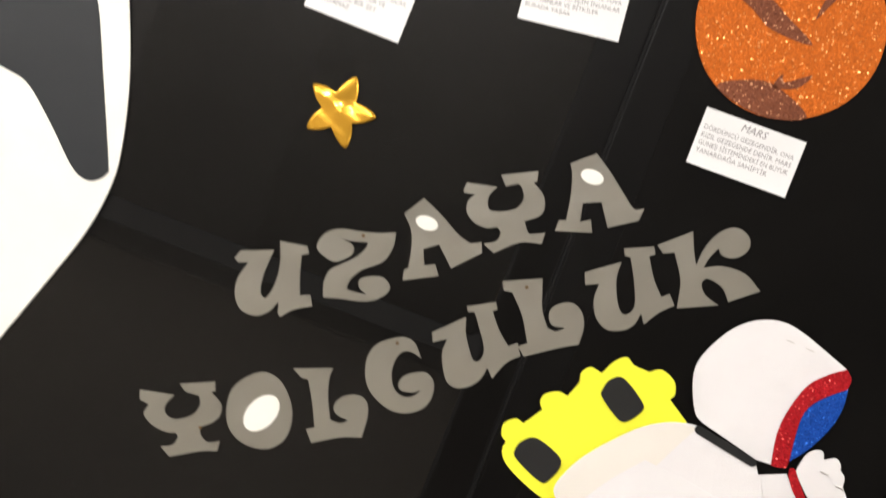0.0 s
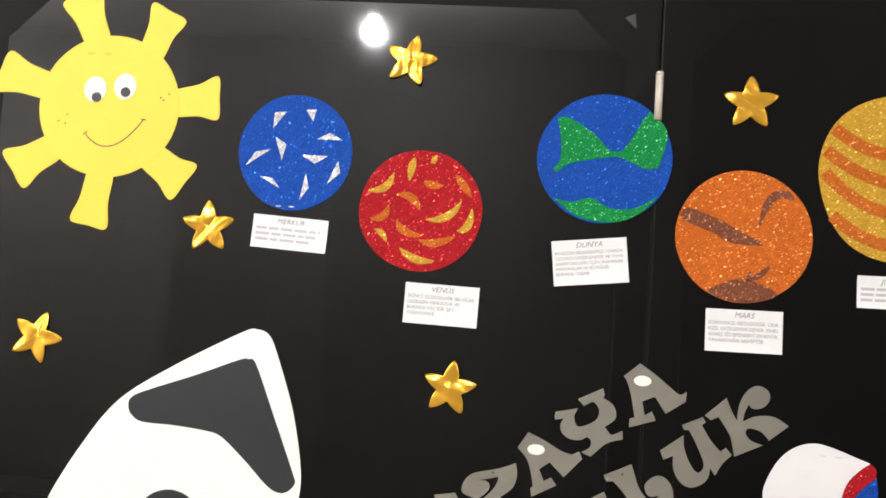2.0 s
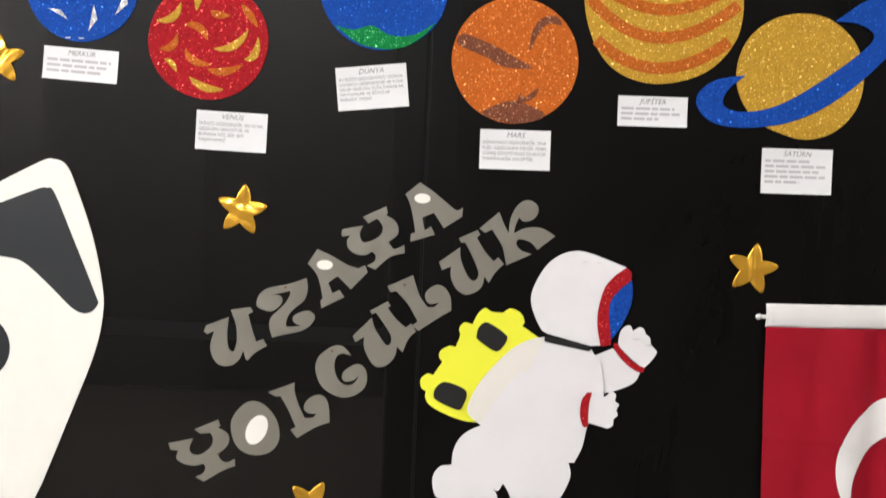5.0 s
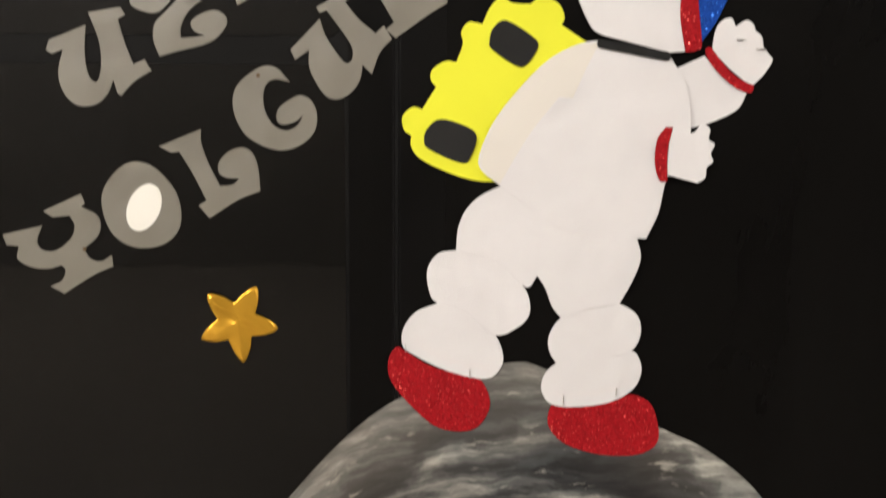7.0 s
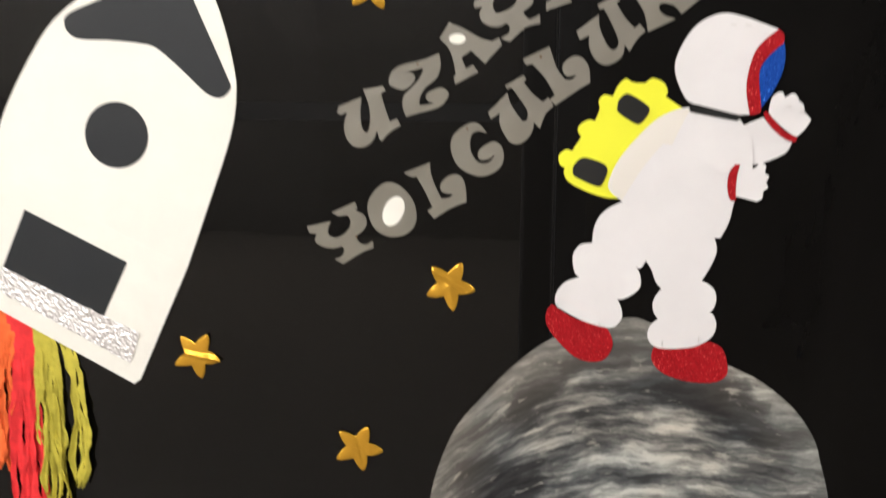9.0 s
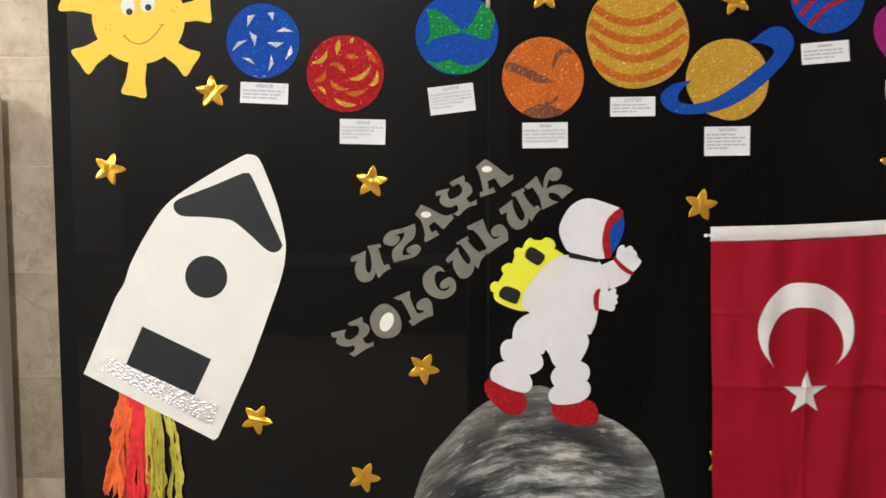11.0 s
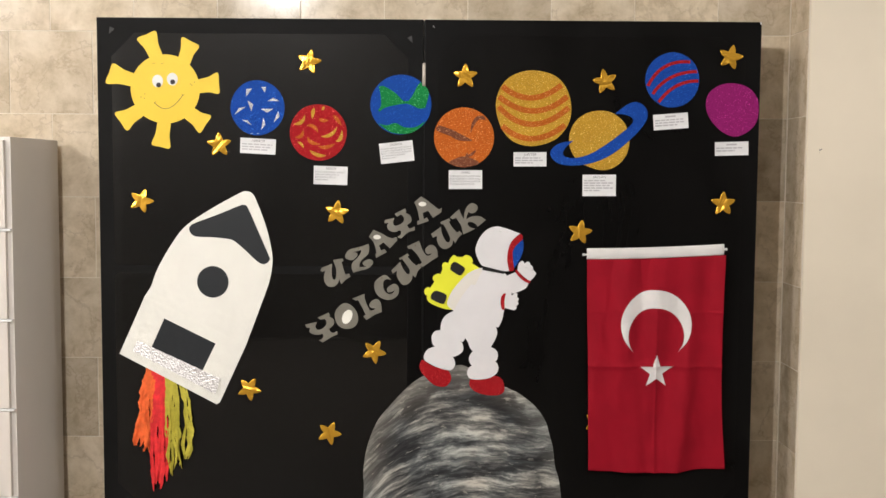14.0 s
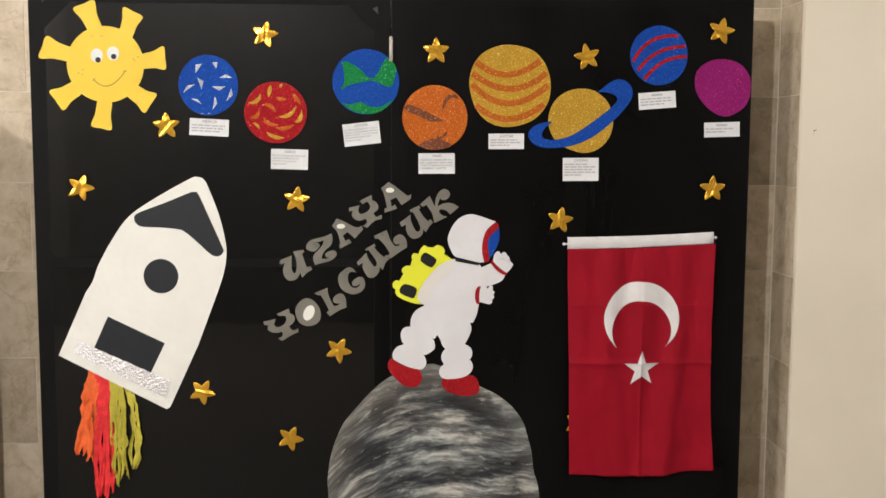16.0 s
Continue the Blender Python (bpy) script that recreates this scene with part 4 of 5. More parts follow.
def paper_label(about, corners, title, lines, seed):
    tl, tr, br, bl = [Vector(c) for c in corners]
    mid = (tl + tr + br + bl) / 4
    lab = thing("paper_label", mid, f"small white printed paper label for {about}", "label", "planet labels")
    turn = math.atan2((tr - tl).y, (tr - tl).x)
    wide, high = ((tr - tl).length + (br - bl).length) / 200, ((tl - bl).length + (tr - br).length) / 200
    lab.rotation_euler.y = -turn
    bm = bmesh.new()
    cols, rows = 12, 8
    rnd = random.Random(seed)
    curl = [rnd.uniform(0.0, 0.0025) for _ in range(4)]

    def rise(u, v):
        return 0.0016 + curl[0] * max(0, u - 0.6) ** 2 * 5 + curl[1] * max(0, 0.4 - u) ** 2 * 5 + curl[2] * max(0, 0.35 - v) ** 2 * 6 + curl[3] * max(0, v - 0.7) ** 2 * 5

    grid = [[bm.verts.new(((u / cols - 0.5) * wide, -rise(u / cols, v / rows), (v / rows - 0.5) * high)) for u in range(cols + 1)] for v in range(rows + 1)]
    for v in range(rows):
        for u in range(cols):
            bm.faces.new((grid[v][u], grid[v][u + 1], grid[v + 1][u + 1], grid[v + 1][u]))
    ext = bmesh.ops.extrude_face_region(bm, geom=bm.faces[:])
    for v in ext["geom"]:
        if isinstance(v, bmesh.types.BMVert):
            v.co.y += 0.0005
    part("paper", bm, LABEL_PAPER, lab)

    def lay(mesh_or_bar, name, x, z, ink=INK):
        for v in mesh_or_bar.vertices:
            v.co.x += x
            v.co.z += z
            v.co.y = -rise(v.co.x / wide + 0.5, v.co.z / high + 0.5) - 0.0003
        mesh_or_bar.materials.append(ink)
        ob = new(name, mesh_or_bar)
        ob.parent = lab

    def bar(width, height):
        b = bmesh.new()
        n = 6
        top = [b.verts.new((width * (k / n - 0.5), 0, height / 2)) for k in range(n + 1)]
        low = [b.verts.new((width * (k / n - 0.5), 0, -height / 2)) for k in range(n + 1)]
        for k in range(n):
            b.faces.new((low[k], low[k + 1], top[k + 1], top[k]))
        data = bpy.data.meshes.new("bar")
        b.to_mesh(data)
        b.free()
        return data

    def words(width, height):
        """A row of bars as long as words are, from x = 0 to the width."""
        b, x = bmesh.new(), 0.0
        while x < width:
            w = min(rnd.uniform(0.010, 0.026), width - x)
            for k in range(3):
                a0, a1 = x + w * k / 3, x + w * (k + 1) / 3
                b.faces.new([b.verts.new((px, 0, pz)) for px, pz in ((a0, -height / 2), (a1, -height / 2), (a1, height / 2), (a0, height / 2))])
            x += w + 0.0032
        data = bpy.data.meshes.new("words")
        b.to_mesh(data)
        b.free()
        return data

    step = min(0.0098, high * 0.74 / (len(lines) + 1.4))
    z = high / 2 - 0.013
    lay(writing(title, 0.0125, 0.25, wide * 0.5) if title[0] != "-" else bar(wide * 0.3, 0.006), "title", 0, z if title[0] != "-" else z + 0.003, INK if title[0] != "-" else FAINT_INK)
    for k, line in enumerate(lines):
        z -= step * (1.25 if k == 0 else 1.0)
        if isinstance(line, str):
            m = writing(line, step * 0.86, 0.0, wide * 0.9)
            w = max(v.co.x for v in m.vertices) - min(v.co.x for v in m.vertices)
            lay(m, "text_line", -wide * 0.46 + w / 2, z)
        else:
            lay(words(wide * 0.9 * line, step * 0.5), "text_line", -wide * 0.45, z + step * 0.3, FAINT_INK)


paper_label("the blue planet", [(-68.2, 157.2), (-55.4, 156.6), (-55.8, 151.0), (-68.7, 151.7)], "MERKÜR", [0.95, 0.9, 0.8], 1)
paper_label("the red planet", [(-41.7, 147.2), (-29.4, 146.9), (-29.6, 140.1), (-41.9, 140.6)], "VENÜS", ["İKİNCİ GEZEGENDİR. EN SICAK", "GEZEGEN VENÜSTÜR VE", "BURADA HİÇ BİR ŞEY", "YAŞAYAMAZ"], 2)
paper_label("planet Earth", [(-18.0, 155.3), (-5.8, 156.7), (-5.3, 149.3), (-17.4, 147.9)], "DÜNYA", ["BU BİZİM GEZEGENİMİZ ! DÜNYA", "ÜÇÜNCÜ GEZEGENDİR VE YUVA", "SAHİP OLDUĞU İÇİN İNSANLAR", "HAYVANLAR VE BİTKİLER", "BURADA YAŞAR"], 3)
paper_label("the orange planet", [(7.4, 145.9), (19.5, 146.0), (19.6, 139.2), (7.3, 139.0)], "MARS", ["DÖRDÜNCÜ GEZEGENDİR. ONA", "KIZIL GEZEGENDE DENİR. MARS", "GÜNEŞ SİSTEMİNDEKİ EN BÜYÜK", "YANARDAĞA SAHİPTİR"], 4)
paper_label("the large banded planet", [(30.9, 152.6), (42.8, 152.7), (42.9, 147.5), (30.8, 147.4)], "JÜPİTER", [0.85, 0.95, 0.6], 5)
paper_label("the ringed planet", [(56.1, 144.6), (68.2, 144.7), (68.4, 136.8), (56.1, 136.9)], "SATÜRN", [0.7, 0.95, 0.85, 0.95, 0.55], 6)
paper_label("the striped blue planet", [(81.2, 166.4), (93.9, 167.4), (94.3, 161.8), (81.8, 160.8)], "-", [0.9, 0.95, 0.7], 7)
paper_label("the purple planet", [(103.9, 156.7), (116.0, 157.1), (116.6, 152.1), (104.2, 151.8)], "-", [0.85, 0.6], 8)


# ---- rocket ----
def rocket():
    at, points, corners = ((-76.8, 108.0), [(-36.6, -30.3), (-27, -8.9), (-24.6, -5.1), (-22.6, 0.3), (-18.2, 8.3), (-12.4, 16.3), (-3.8, 22.4), (7.9, 29), (10.7, 29.7), (12.8, 28.8), (14.5, 25.4), (17.7, 16.6), (19.6, 8.1), (19.8, 3), (18.5, -3.8), (14.5, -14.9), (9.9, -27.1), (0.2, -48.2), (-1, -49)], (0, 1, 16, 17, 18))
    body = thing("paper_rocket", at, "white cardboard rocket with black patches and tissue flames", "decoration")
    part("body", sheet(bent(points, corners), 3.4, 5.0), WHITE_CARD, body)
    c, points, corners = ((-87.7, 75.3), [(-25.7, 2.4), (-16.1, 23.8), (20.8, 5.6), (11.1, -15.5), (9.9, -16.3)], (0, 1, 2, 3, 4))
    part("lower_body", sheet([Vector((x + c[0] - at[0], z + c[1] - at[1])) for x, z in points], 4.6, 5.2), WHITE_CARD, body)
    c, points, corners = ((-71.6, 121.5), [(-15.3, 3.4), (-13.1, 4.7), (-4.9, 7.8), (2.6, 10.9), (4.3, 11.2), (5.7, 10.4), (9.1, 2.7), (13.3, -7.1), (13.7, -8.6), (12.6, -10), (11, -10.3), (8.9, -9.2), (4.8, -5.3), (0.7, -1.9), (-2.2, -1.1), (-7.6, -0.6), (-13, -0.4), (-15, 0.7), (-15.6, 2.1)], ())
    part("nose_patch", sheet(bent([(x + c[0] - at[0], z + c[1] - at[1]) for x, z in points], corners), 5.0, 6.3), DARK_CARD, body, "black nose patch")
    part("porthole", sheet(oval(-78.8 - at[0], 104.5 - at[1], 5.75, 5.8), 5.0, 6.3), DARK_CARD, body, "round black porthole")
    part("window", sheet(rel(at, -96.7, 90.9, -78.0, 81.7, -82.9, 71.6, -101.6, 80.1), 5.0, 6.3), DARK_CARD, body, "black window patch")
    # crumpled foil strip
    bm = bmesh.new()
    a, b, c, d = rel(at, -108.4, 78.9, -106.7, 82.7, -76.2, 68.7, -78.2, 62.9)
    cols, rows = 70, 13
    grid = []
    for v in range(rows + 1):
        row = []
        for u in range(cols + 1):
            s, t = u / cols, v / rows
            q = a.lerp(d, s).lerp(b.lerp(c, s), t)
            rag = 0.35 * noise.noise((s * 22, t * 2, 4.0)) * (1 if v in (0, rows) else 0.2)
            h = 0.0068 + 0.0022 * abs(noise.noise((q.x * 0.9, q.y * 0.9, 1.0))) + 0.0010 * abs(noise.noise((q.x * 2.3, q.y * 2.3, 7.0))) + 0.0006 * noise.noise((q.x * 4.5, q.y * 4.5, 7.0))
            row.append(bm.verts.new((q.x / 100, -h, (q.y + rag) / 100)))
        grid.append(row)
    for v in range(rows):
        for u in range(cols):
            bm.faces.new((grid[v][u], grid[v][u + 1], grid[v + 1][u + 1], grid[v + 1][u]))
    part("foil_strip", bm, SILVER_FOIL, body, "crumpled silver foil strip")
    # tissue flames
    rnd = random.Random(5)
    flames = [(ORANGE_T, -101.5, 71, -106.8, 42, 2.4), (ORANGE_T, -101, 71, -104.6, 41, 2.3), (ORANGE_T, -100.5, 71, -103.4, 42, 2.4), (ORANGE_T, -100.5, 71, -106.5, 44, 2.2),
              (RED_T, -100.5, 71, -101.2, 27, 2.3), (RED_T, -100, 71, -100.0, 30, 2.2), (RED_T, -99.3, 71, -99.0, 31, 2.0), (RED_T, -98.8, 71, -97.4, 28, 2.0), (RED_T, -98.2, 70, -97.0, 33, 2.0),
              (LIME_T, -96.6, 70, -95.6, 35, 1.3), (LIME_T, -96, 70, -94.3, 33, 1.3), (LIME_T, -95, 69, -93.2, 36, 1.2), (LIME_T, -94, 69, -91.6, 35, 1.1), (LIME_T, -92.6, 68, -89.6, 38, 1.2), (LIME_T, -91.2, 67, -88.2, 40, 1.3), (LIME_T, -95.5, 70, -92.8, 42, 1.4)]
    strips = []
    for mat, x0, z0, x1, z1, w in flames:
        for side in (-1, 1):
            strips.append((mat, x0 + side * w * 0.3, z0, x1 + side * w * rnd.uniform(0.2, 0.45), z1 + rnd.uniform(-1.5, 2.5), w * 0.62))
    for k, (mat, x0, z0, x1, z1, w) in enumerate(strips):
        bm = bmesh.new()
        n, m = 44, 5
        z0 += 4.5
        w *= 1.15
        rows_ = []
        ph, amp = rnd.uniform(0, 6), rnd.uniform(0.35, 0.8)
        bow = 1.9 if (mat is LIME_T and k >= 26) else (-0.9 if mat is ORANGE_T else 0.3)
        for i in range(n + 1):
            u = i / n
            cx = x0 + (x1 - x0) * u + amp * math.sin(u * 9 + ph) * u + bow * math.sin(math.pi * u) + (0.55 * noise.noise((k * 3.3, u * 9, 0)) + 0.3 * noise.noise((k * 1.7, u * 26, 5))) * min(1, u * 4)
            cz = z0 + (z1 - z0) * u
            half = w / 2 * (0.95 + 0.2 * min(1, u * 2.5)) * (1 + 0.75 * noise.noise((k * 2.1, u * 8, 3)) + 0.3 * noise.noise((k * 2.1, u * 25, 8))) * (1.0 if u < 0.9 else 1.0 - (u - 0.9) * 7)
            tw = 0.9 * math.sin(u * 7 + ph * 1.7)
            root, free = 0.0010 + 0.00006 * k, min(1.0, max(0.0, (u - 0.2) / 0.2))
            row = []
            for j in range(m + 1):
                s = (j / m - 0.5) * 2
                y = 0.0045 + 0.0022 * (k % 5) * u + 0.006 * u * (1 + math.sin(s * 2.2 + u * 8 + ph)) * 0.5 + 0.004 * noise.noise((s * 1.4 + k, u * 16, 2.0)) + half / 100 * s * math.sin(tw) * 0.5 * u
                row.append(bm.verts.new(((cx + s * half * math.cos(tw * 0.7) - at[0]) / 100, -(root + (max(0.0012, y) - root) * free), (cz + 0.5 * noise.noise((k, s * 2, u * 5)) - at[1]) / 100)))
            rows_.append(row)
        for i in range(n):
            for j in range(m):
                bm.faces.new((rows_[i][j], rows_[i][j + 1], rows_[i + 1][j + 1], rows_[i + 1][j]))
        part("streamer", bm, mat, body, {"orange_tissue": "orange tissue strip", "red_tissue": "red tissue strip"}.get(mat.name, "lime tissue strip"), True)


rocket()


# ---- painted moon ----
at, points, corners = ((14.0, 51.0), [(-37.8, -29.1), (-37.4, -22.7), (-37.6, -16.8), (-36.2, -7.6), (-32.6, 1.7), (-28.1, 7.5), (-22.4, 13.8), (-16.7, 18.4), (-9.4, 21.8), (-2.9, 23.1), (1.2, 22.3), (14.3, 15.4), (20.1, 12.6), (25.9, 8), (29.7, 2.7), (31.2, -1.9), (32.8, -7.8), (33.6, -14.5), (35.1, -19.5), (36.3, -27.8)], (0, 19))
moon = finish("painted_moon", sheet(bent(points, corners), 0.8, 2.0), MOON_PAINT)
moon.location = (at[0] / 100, 0, at[1] / 100)
tagged(moon, "grey moon hill painted in streaky strokes on card", "decoration")


# ---- backpack and astronaut figure ----
AT, points, corners = ((7.1, 106.7), [(11.8, 3.5), (9, 5.3), (9.3, 6.2), (8.6, 7.6), (6.8, 8.3), (5.5, 7.5), (3.6, 7.6), (2.4, 8.2), (1.2, 7.2), (0.3, 5.3), (-1.2, 5.5), (-2, 4.4), (-1.8, 3.2), (-2.5, 1.2), (-3.7, 1.3), (-5.1, 0.4), (-5.3, -0.7), (-4.7, -1.5), (-6.2, -3.9), (-7.3, -3.7), (-8.4, -4.8), (-8.2, -6.2), (-7.4, -6.8), (-7.4, -8.1), (-6.2, -9.5), (-3, -11), (-0.1, -11.8), (2.4, -11.9), (7.6, -5.3), (11.8, 2.2)], (0, 1, 5, 9, 13, 17, 18, 22, 27, 29))
pack = thing("paper_backpack", AT, "bright yellow card backpack with two black pouches", "decoration")
part("body", sheet(bent(points, corners), 0.9, 2.2), NEON_CARD, pack)
for (c, points, corners) in (((10.6, 109.9), [(-2, 1.7), (-0.6, 2.5), (2.3, 0.8), (2.9, -0.3), (1.7, -2.2), (0.5, -2.3), (-2.1, -0.6), (-2.4, 0.3)], ()), ((4.0, 99.4), [(-2.5, 1.3), (-1, 2.3), (2, 1.4), (2.9, 0.3), (2.3, -1.7), (1.3, -2.5), (-2.3, -1), (-2.9, 0)], ())):
    part("pouch", sheet(bent([(x + c[0] - AT[0], z + c[1] - AT[1]) for x, z in points], corners), 2.2, 4.4), BLACK_FOAM, pack, "black foam pouch")


STAPLES_AT = [(-0.9, 76.0, 0.45), (6.4, 72.9, 0.45), (17.2, 69.8, 0.45), (23.3, 70.7, 0.45)]


def figure():
    """A layered card figure in one mesh: white pieces, red trims and boots, blue visor, black collar."""
    at = (18.0, 93.0)
    bm = bmesh.new()
    layers = [
        (0, 2.2, 3.2, ((2.6, 71.3), [(-4.5, 4.8), (-5.4, 3.4), (-5.3, 1.2), (-3.6, -1.3), (-0.5, -4.3), (2.3, -5.2), (4.8, -4.7), (6.2, -2.2), (5.5, 0.3), (4.1, 1.3), (-0.4, 2.4), (-3.7, 4.4)], (11,)), 1),
        (0, 2.2, 3.2, ((22.0, 67.0), [(-5.5, 2.5), (-6.4, 1.3), (-6.3, -0.6), (-4.3, -2.6), (-0.1, -3.9), (4.2, -3.9), (6.3, -2.6), (6.4, -0.4), (5.4, 2.2), (3, 3.3), (0.5, 2.5), (-3, 1.8)], ()), 1),
        (0, 3.2, 4.0, ((20.3, 72.6), [(-1.4, 2.5), (-4.1, 1.4), (-5.4, 0), (-5.6, -1.8), (-4.5, -3.3), (-2, -3.7), (2.2, -3.2), (5, -1.6), (5.9, 0.6), (5.2, 2.6), (3.8, 3), (1.1, 3.3)], ()), 0),
        (0, 3.2, 4.0, ((4.4, 77.2), [(-0.1, 4.7), (-1.8, 3.9), (-4.2, 2.9), (-5.6, 0.9), (-5.6, -1), (-4.4, -2), (-0.6, -3.9), (3.8, -4.9), (5.6, -3.5), (5.7, -1.6), (4.6, 0.7), (2.4, 3.5)], ()), 0),
        (0, 4.0, 4.7, ((20.1, 77.7), [(-1.2, 2.9), (-3.4, 1.7), (-4.5, 0.2), (-4.8, -1.4), (-4.2, -3), (-3, -3.7), (1.4, -3), (4.6, -2.3), (5.8, -0.4), (5.4, 1.9), (3.3, 3.3), (0.6, 3.6)], ()), 0),
        (0, 4.0, 4.7, ((7.2, 82.9), [(-0.1, 4.9), (-2.5, 4.3), (-4.5, 3.9), (-5.7, 2), (-5.4, -0.6), (-4.5, -1.7), (-1.6, -2.5), (1.9, -5.4), (4.4, -4.7), (5.9, -3.1), (5.7, -0.8), (4.5, 0.9), (2.4, 3)], ()), 0),
        (0, 2.6, 3.4, ((32.8, 104.7), [(-4.6, 2.4), (-0.8, 4.1), (0.6, 2.6), (2.4, 1), (4.2, 0.2), (3.1, -1.8), (0, -3.3), (-1.9, -3.8), (-2.9, -1.3)], (0, 1, 4, 7)), 0),
        (0, 3.4, 4.2, ((36.2, 110.1), [(-3.4, -0.7), (-3.3, 0.5), (-3, 1.8), (-2.3, 2.6), (-1.4, 2.8), (-0.9, 1.9), (0.3, 2.6), (1.1, 2.1), (1.3, 1.5), (2.1, 0.8), (2.3, -0.3), (3.1, -1.2), (3.4, -1.8), (2.5, -3.3), (1.2, -4.6), (-1, -3), (-2.8, -1.3)], (0, 5, 8, 10, 14)), 0),
        (0, 4.2, 5.0, ((34.7, 107.1), [(-2.7, 2.5), (-2.1, 2.6), (-1, 1.3), (0.8, -0.5), (2.9, -1.5), (2.8, -2.1), (2.2, -2.3), (0.6, -1.6), (-1.3, 0), (-2.5, 1.6)], (0, 4)), 1),
        (0, 4.7, 5.5, ((15.1, 86.0), [(-0.3, 9.8), (-5.7, 8.3), (-8.7, 6.5), (-10.1, 4), (-10.4, 1.1), (-5.8, -0.1), (-2.5, -3), (-1.2, -1.7), (-0.2, -3.3), (0.5, -5.2), (1.6, -6.6), (5, -5.5), (8.2, -5), (9.7, -2.2), (10.5, 0.3), (10, 2.5)], (0, 4, 7, 10, 12, 15)), 0),
        (0, 5.4, 5.8, ((20.2, 99.9), [(0.5, 10.4), (-2.6, 9.9), (-5.7, 8.2), (-8.7, 5.2), (-11.5, 1.5), (-13, -2), (-12.8, -3.7), (-10.8, -5.4), (-3.4, -10.5), (4.9, -11.4), (5.9, -11.4), (7.2, -8.5), (8, -4.7), (9.9, -1.5), (10.5, 1), (9.9, 5.4), (8, 8.6), (4.3, 9.1)], (7, 9, 10, 16)), 0),
        (0, 5.8, 6.0, ((13.1, 102.4), [(4.5, 7.3), (1.4, 5.6), (-1.6, 2.7), (-4.3, -1.1), (-5.7, -4.5), (-5.5, -6.1), (-3.7, -7.8), (-2.6, -7), (0.1, -3.5), (4.3, 1.7), (5.9, 5.3), (7.1, 7.7)], (6, 7, 9, 11)), 4),
        (0, 5.8, 6.1, ((19.0, 96.0), [(-9.6, -1.5), (-6.3, 4.1), (-3.1, 8.2), (4, 7.5), (10.1, 6.1), (11.6, 4.9), (11, 2.4), (9.1, -0.8), (8.3, -4.6), (7, -7.4), (6, -7.4), (-2.2, -6.5)], (0, 2, 4, 9, 11)), 0),
        (0, 6.2, 7.0, ((31.7, 98.3), [(-3.4, 2.5), (-1, 2), (0.2, 3), (1.1, 2.5), (1, 1.4), (1.7, 0.8), (1.3, -0.2), (1.6, -1.1), (0.9, -1.8), (0.8, -2.9), (-0.1, -3.5), (-3.6, -2.6)], (0, 10, 11)), 0),
        (0, 7.0, 7.8, ((27.7, 98.2), [(0.1, 2.8), (0.9, 2.8), (0.4, 0.2), (0.5, -3.2), (-0.4, -3.1), (-1, -1.1), (-0.8, 1.4)], (0, 1, 3)), 1),
        (0, 4.6, 5.4, ((25.6, 117.4), [(-8.3, -0.4), (-7.6, 2.3), (-5.9, 5.3), (-3.7, 7.2), (-1, 8.1), (2, 7.7), (8, 5.6), (8.3, 4.2), (7.9, 0.6), (7.2, -3.3), (5.7, -6.6), (4.7, -8), (2.4, -8.3), (-5.1, -6.5), (-6.3, -5.7), (-7.7, -3)], (6, 10, 12, 13)), 0),
        (0, 5.4, 6.0, ((32.5, 116.0), [(2.1, 4.9), (2.4, 2.6), (2, -0.1), (0.6, -3.4), (-1, -5.7), (-2.1, -3.4), (-2.1, 0.5), (-1.7, 1.7), (-0.2, 3.3)], (0, 4)), 2),
        (0, 6.0, 6.6, ((31.4, 116.1), [(2.2, 6.9), (3.1, 6), (3.1, 4.7), (1.2, 3), (-0.2, 1.1), (-0.5, -1.1), (0.1, -5.8), (0, -6.5), (-1, -6.9), (-1.7, -6.9), (-2.4, -3.3), (-2.3, -0.3), (-1.4, 3.2), (0.2, 5.3)], (0, 2, 6, 9)), 1),
    ]
    for _, back, front, (c, points, corners), index in layers:
        sheet(bent([(x + c[0] - at[0], z + c[1] - at[1]) for x, z in points], corners), 2.2 + (back - 2.2) * 1.7, 2.2 + (front - 2.2) * 1.7, bm, index)
    a, b = Vector((20.4 - at[0], 110.0 - at[1])), Vector((27.6 - at[0], 108.7 - at[1]))
    along = (b - a).normalized()
    line = []
    for k in range(9):
        t = math.pi / 2 + math.pi * k / 8
        line.append(a + along * 0.5 * math.cos(t) + Vector((-along.y, along.x)) * 0.5 * math.sin(t))
    for k in range(9):
        t = -math.pi / 2 + math.pi * k / 8
        line.append(b + along * 0.5 * math.cos(t) + Vector((-along.y, along.x)) * 0.5 * math.sin(t))
    sheet(line, 8.6, 11.0, bm, 3)
    for x, z, up in STAPLES_AT:
        sheet([Vector((x + dx - at[0], z + dz - at[1])) for dx, dz in ((-0.05, -up), (0.05, -up), (0.05, up), (-0.05, up))], 2.2, 7.4, bm, 5)
    for x, z in ((26.4, 123.7), (28.8, 123.6), (35.9, 110.6), (38.2, 109.6)):
        sheet([Vector((x + dx - at[0], z + dz - at[1])) for dx, dz in ((-0.5, -0.05), (0.5, -0.09), (0.5, 0.01), (-0.5, 0.05))], 2.2, 8.2, bm, 5)
    ob = finish("paper_figure", bm, [SUIT_CARD, RED_G, BLUE_G, BLACK_FOAM, CREAM_CARD, STEEL])
    ob.location = (at[0] / 100, 0, at[1] / 100)
    tagged(ob, "white layered card figure in a space suit with red boots", "decoration")


figure()


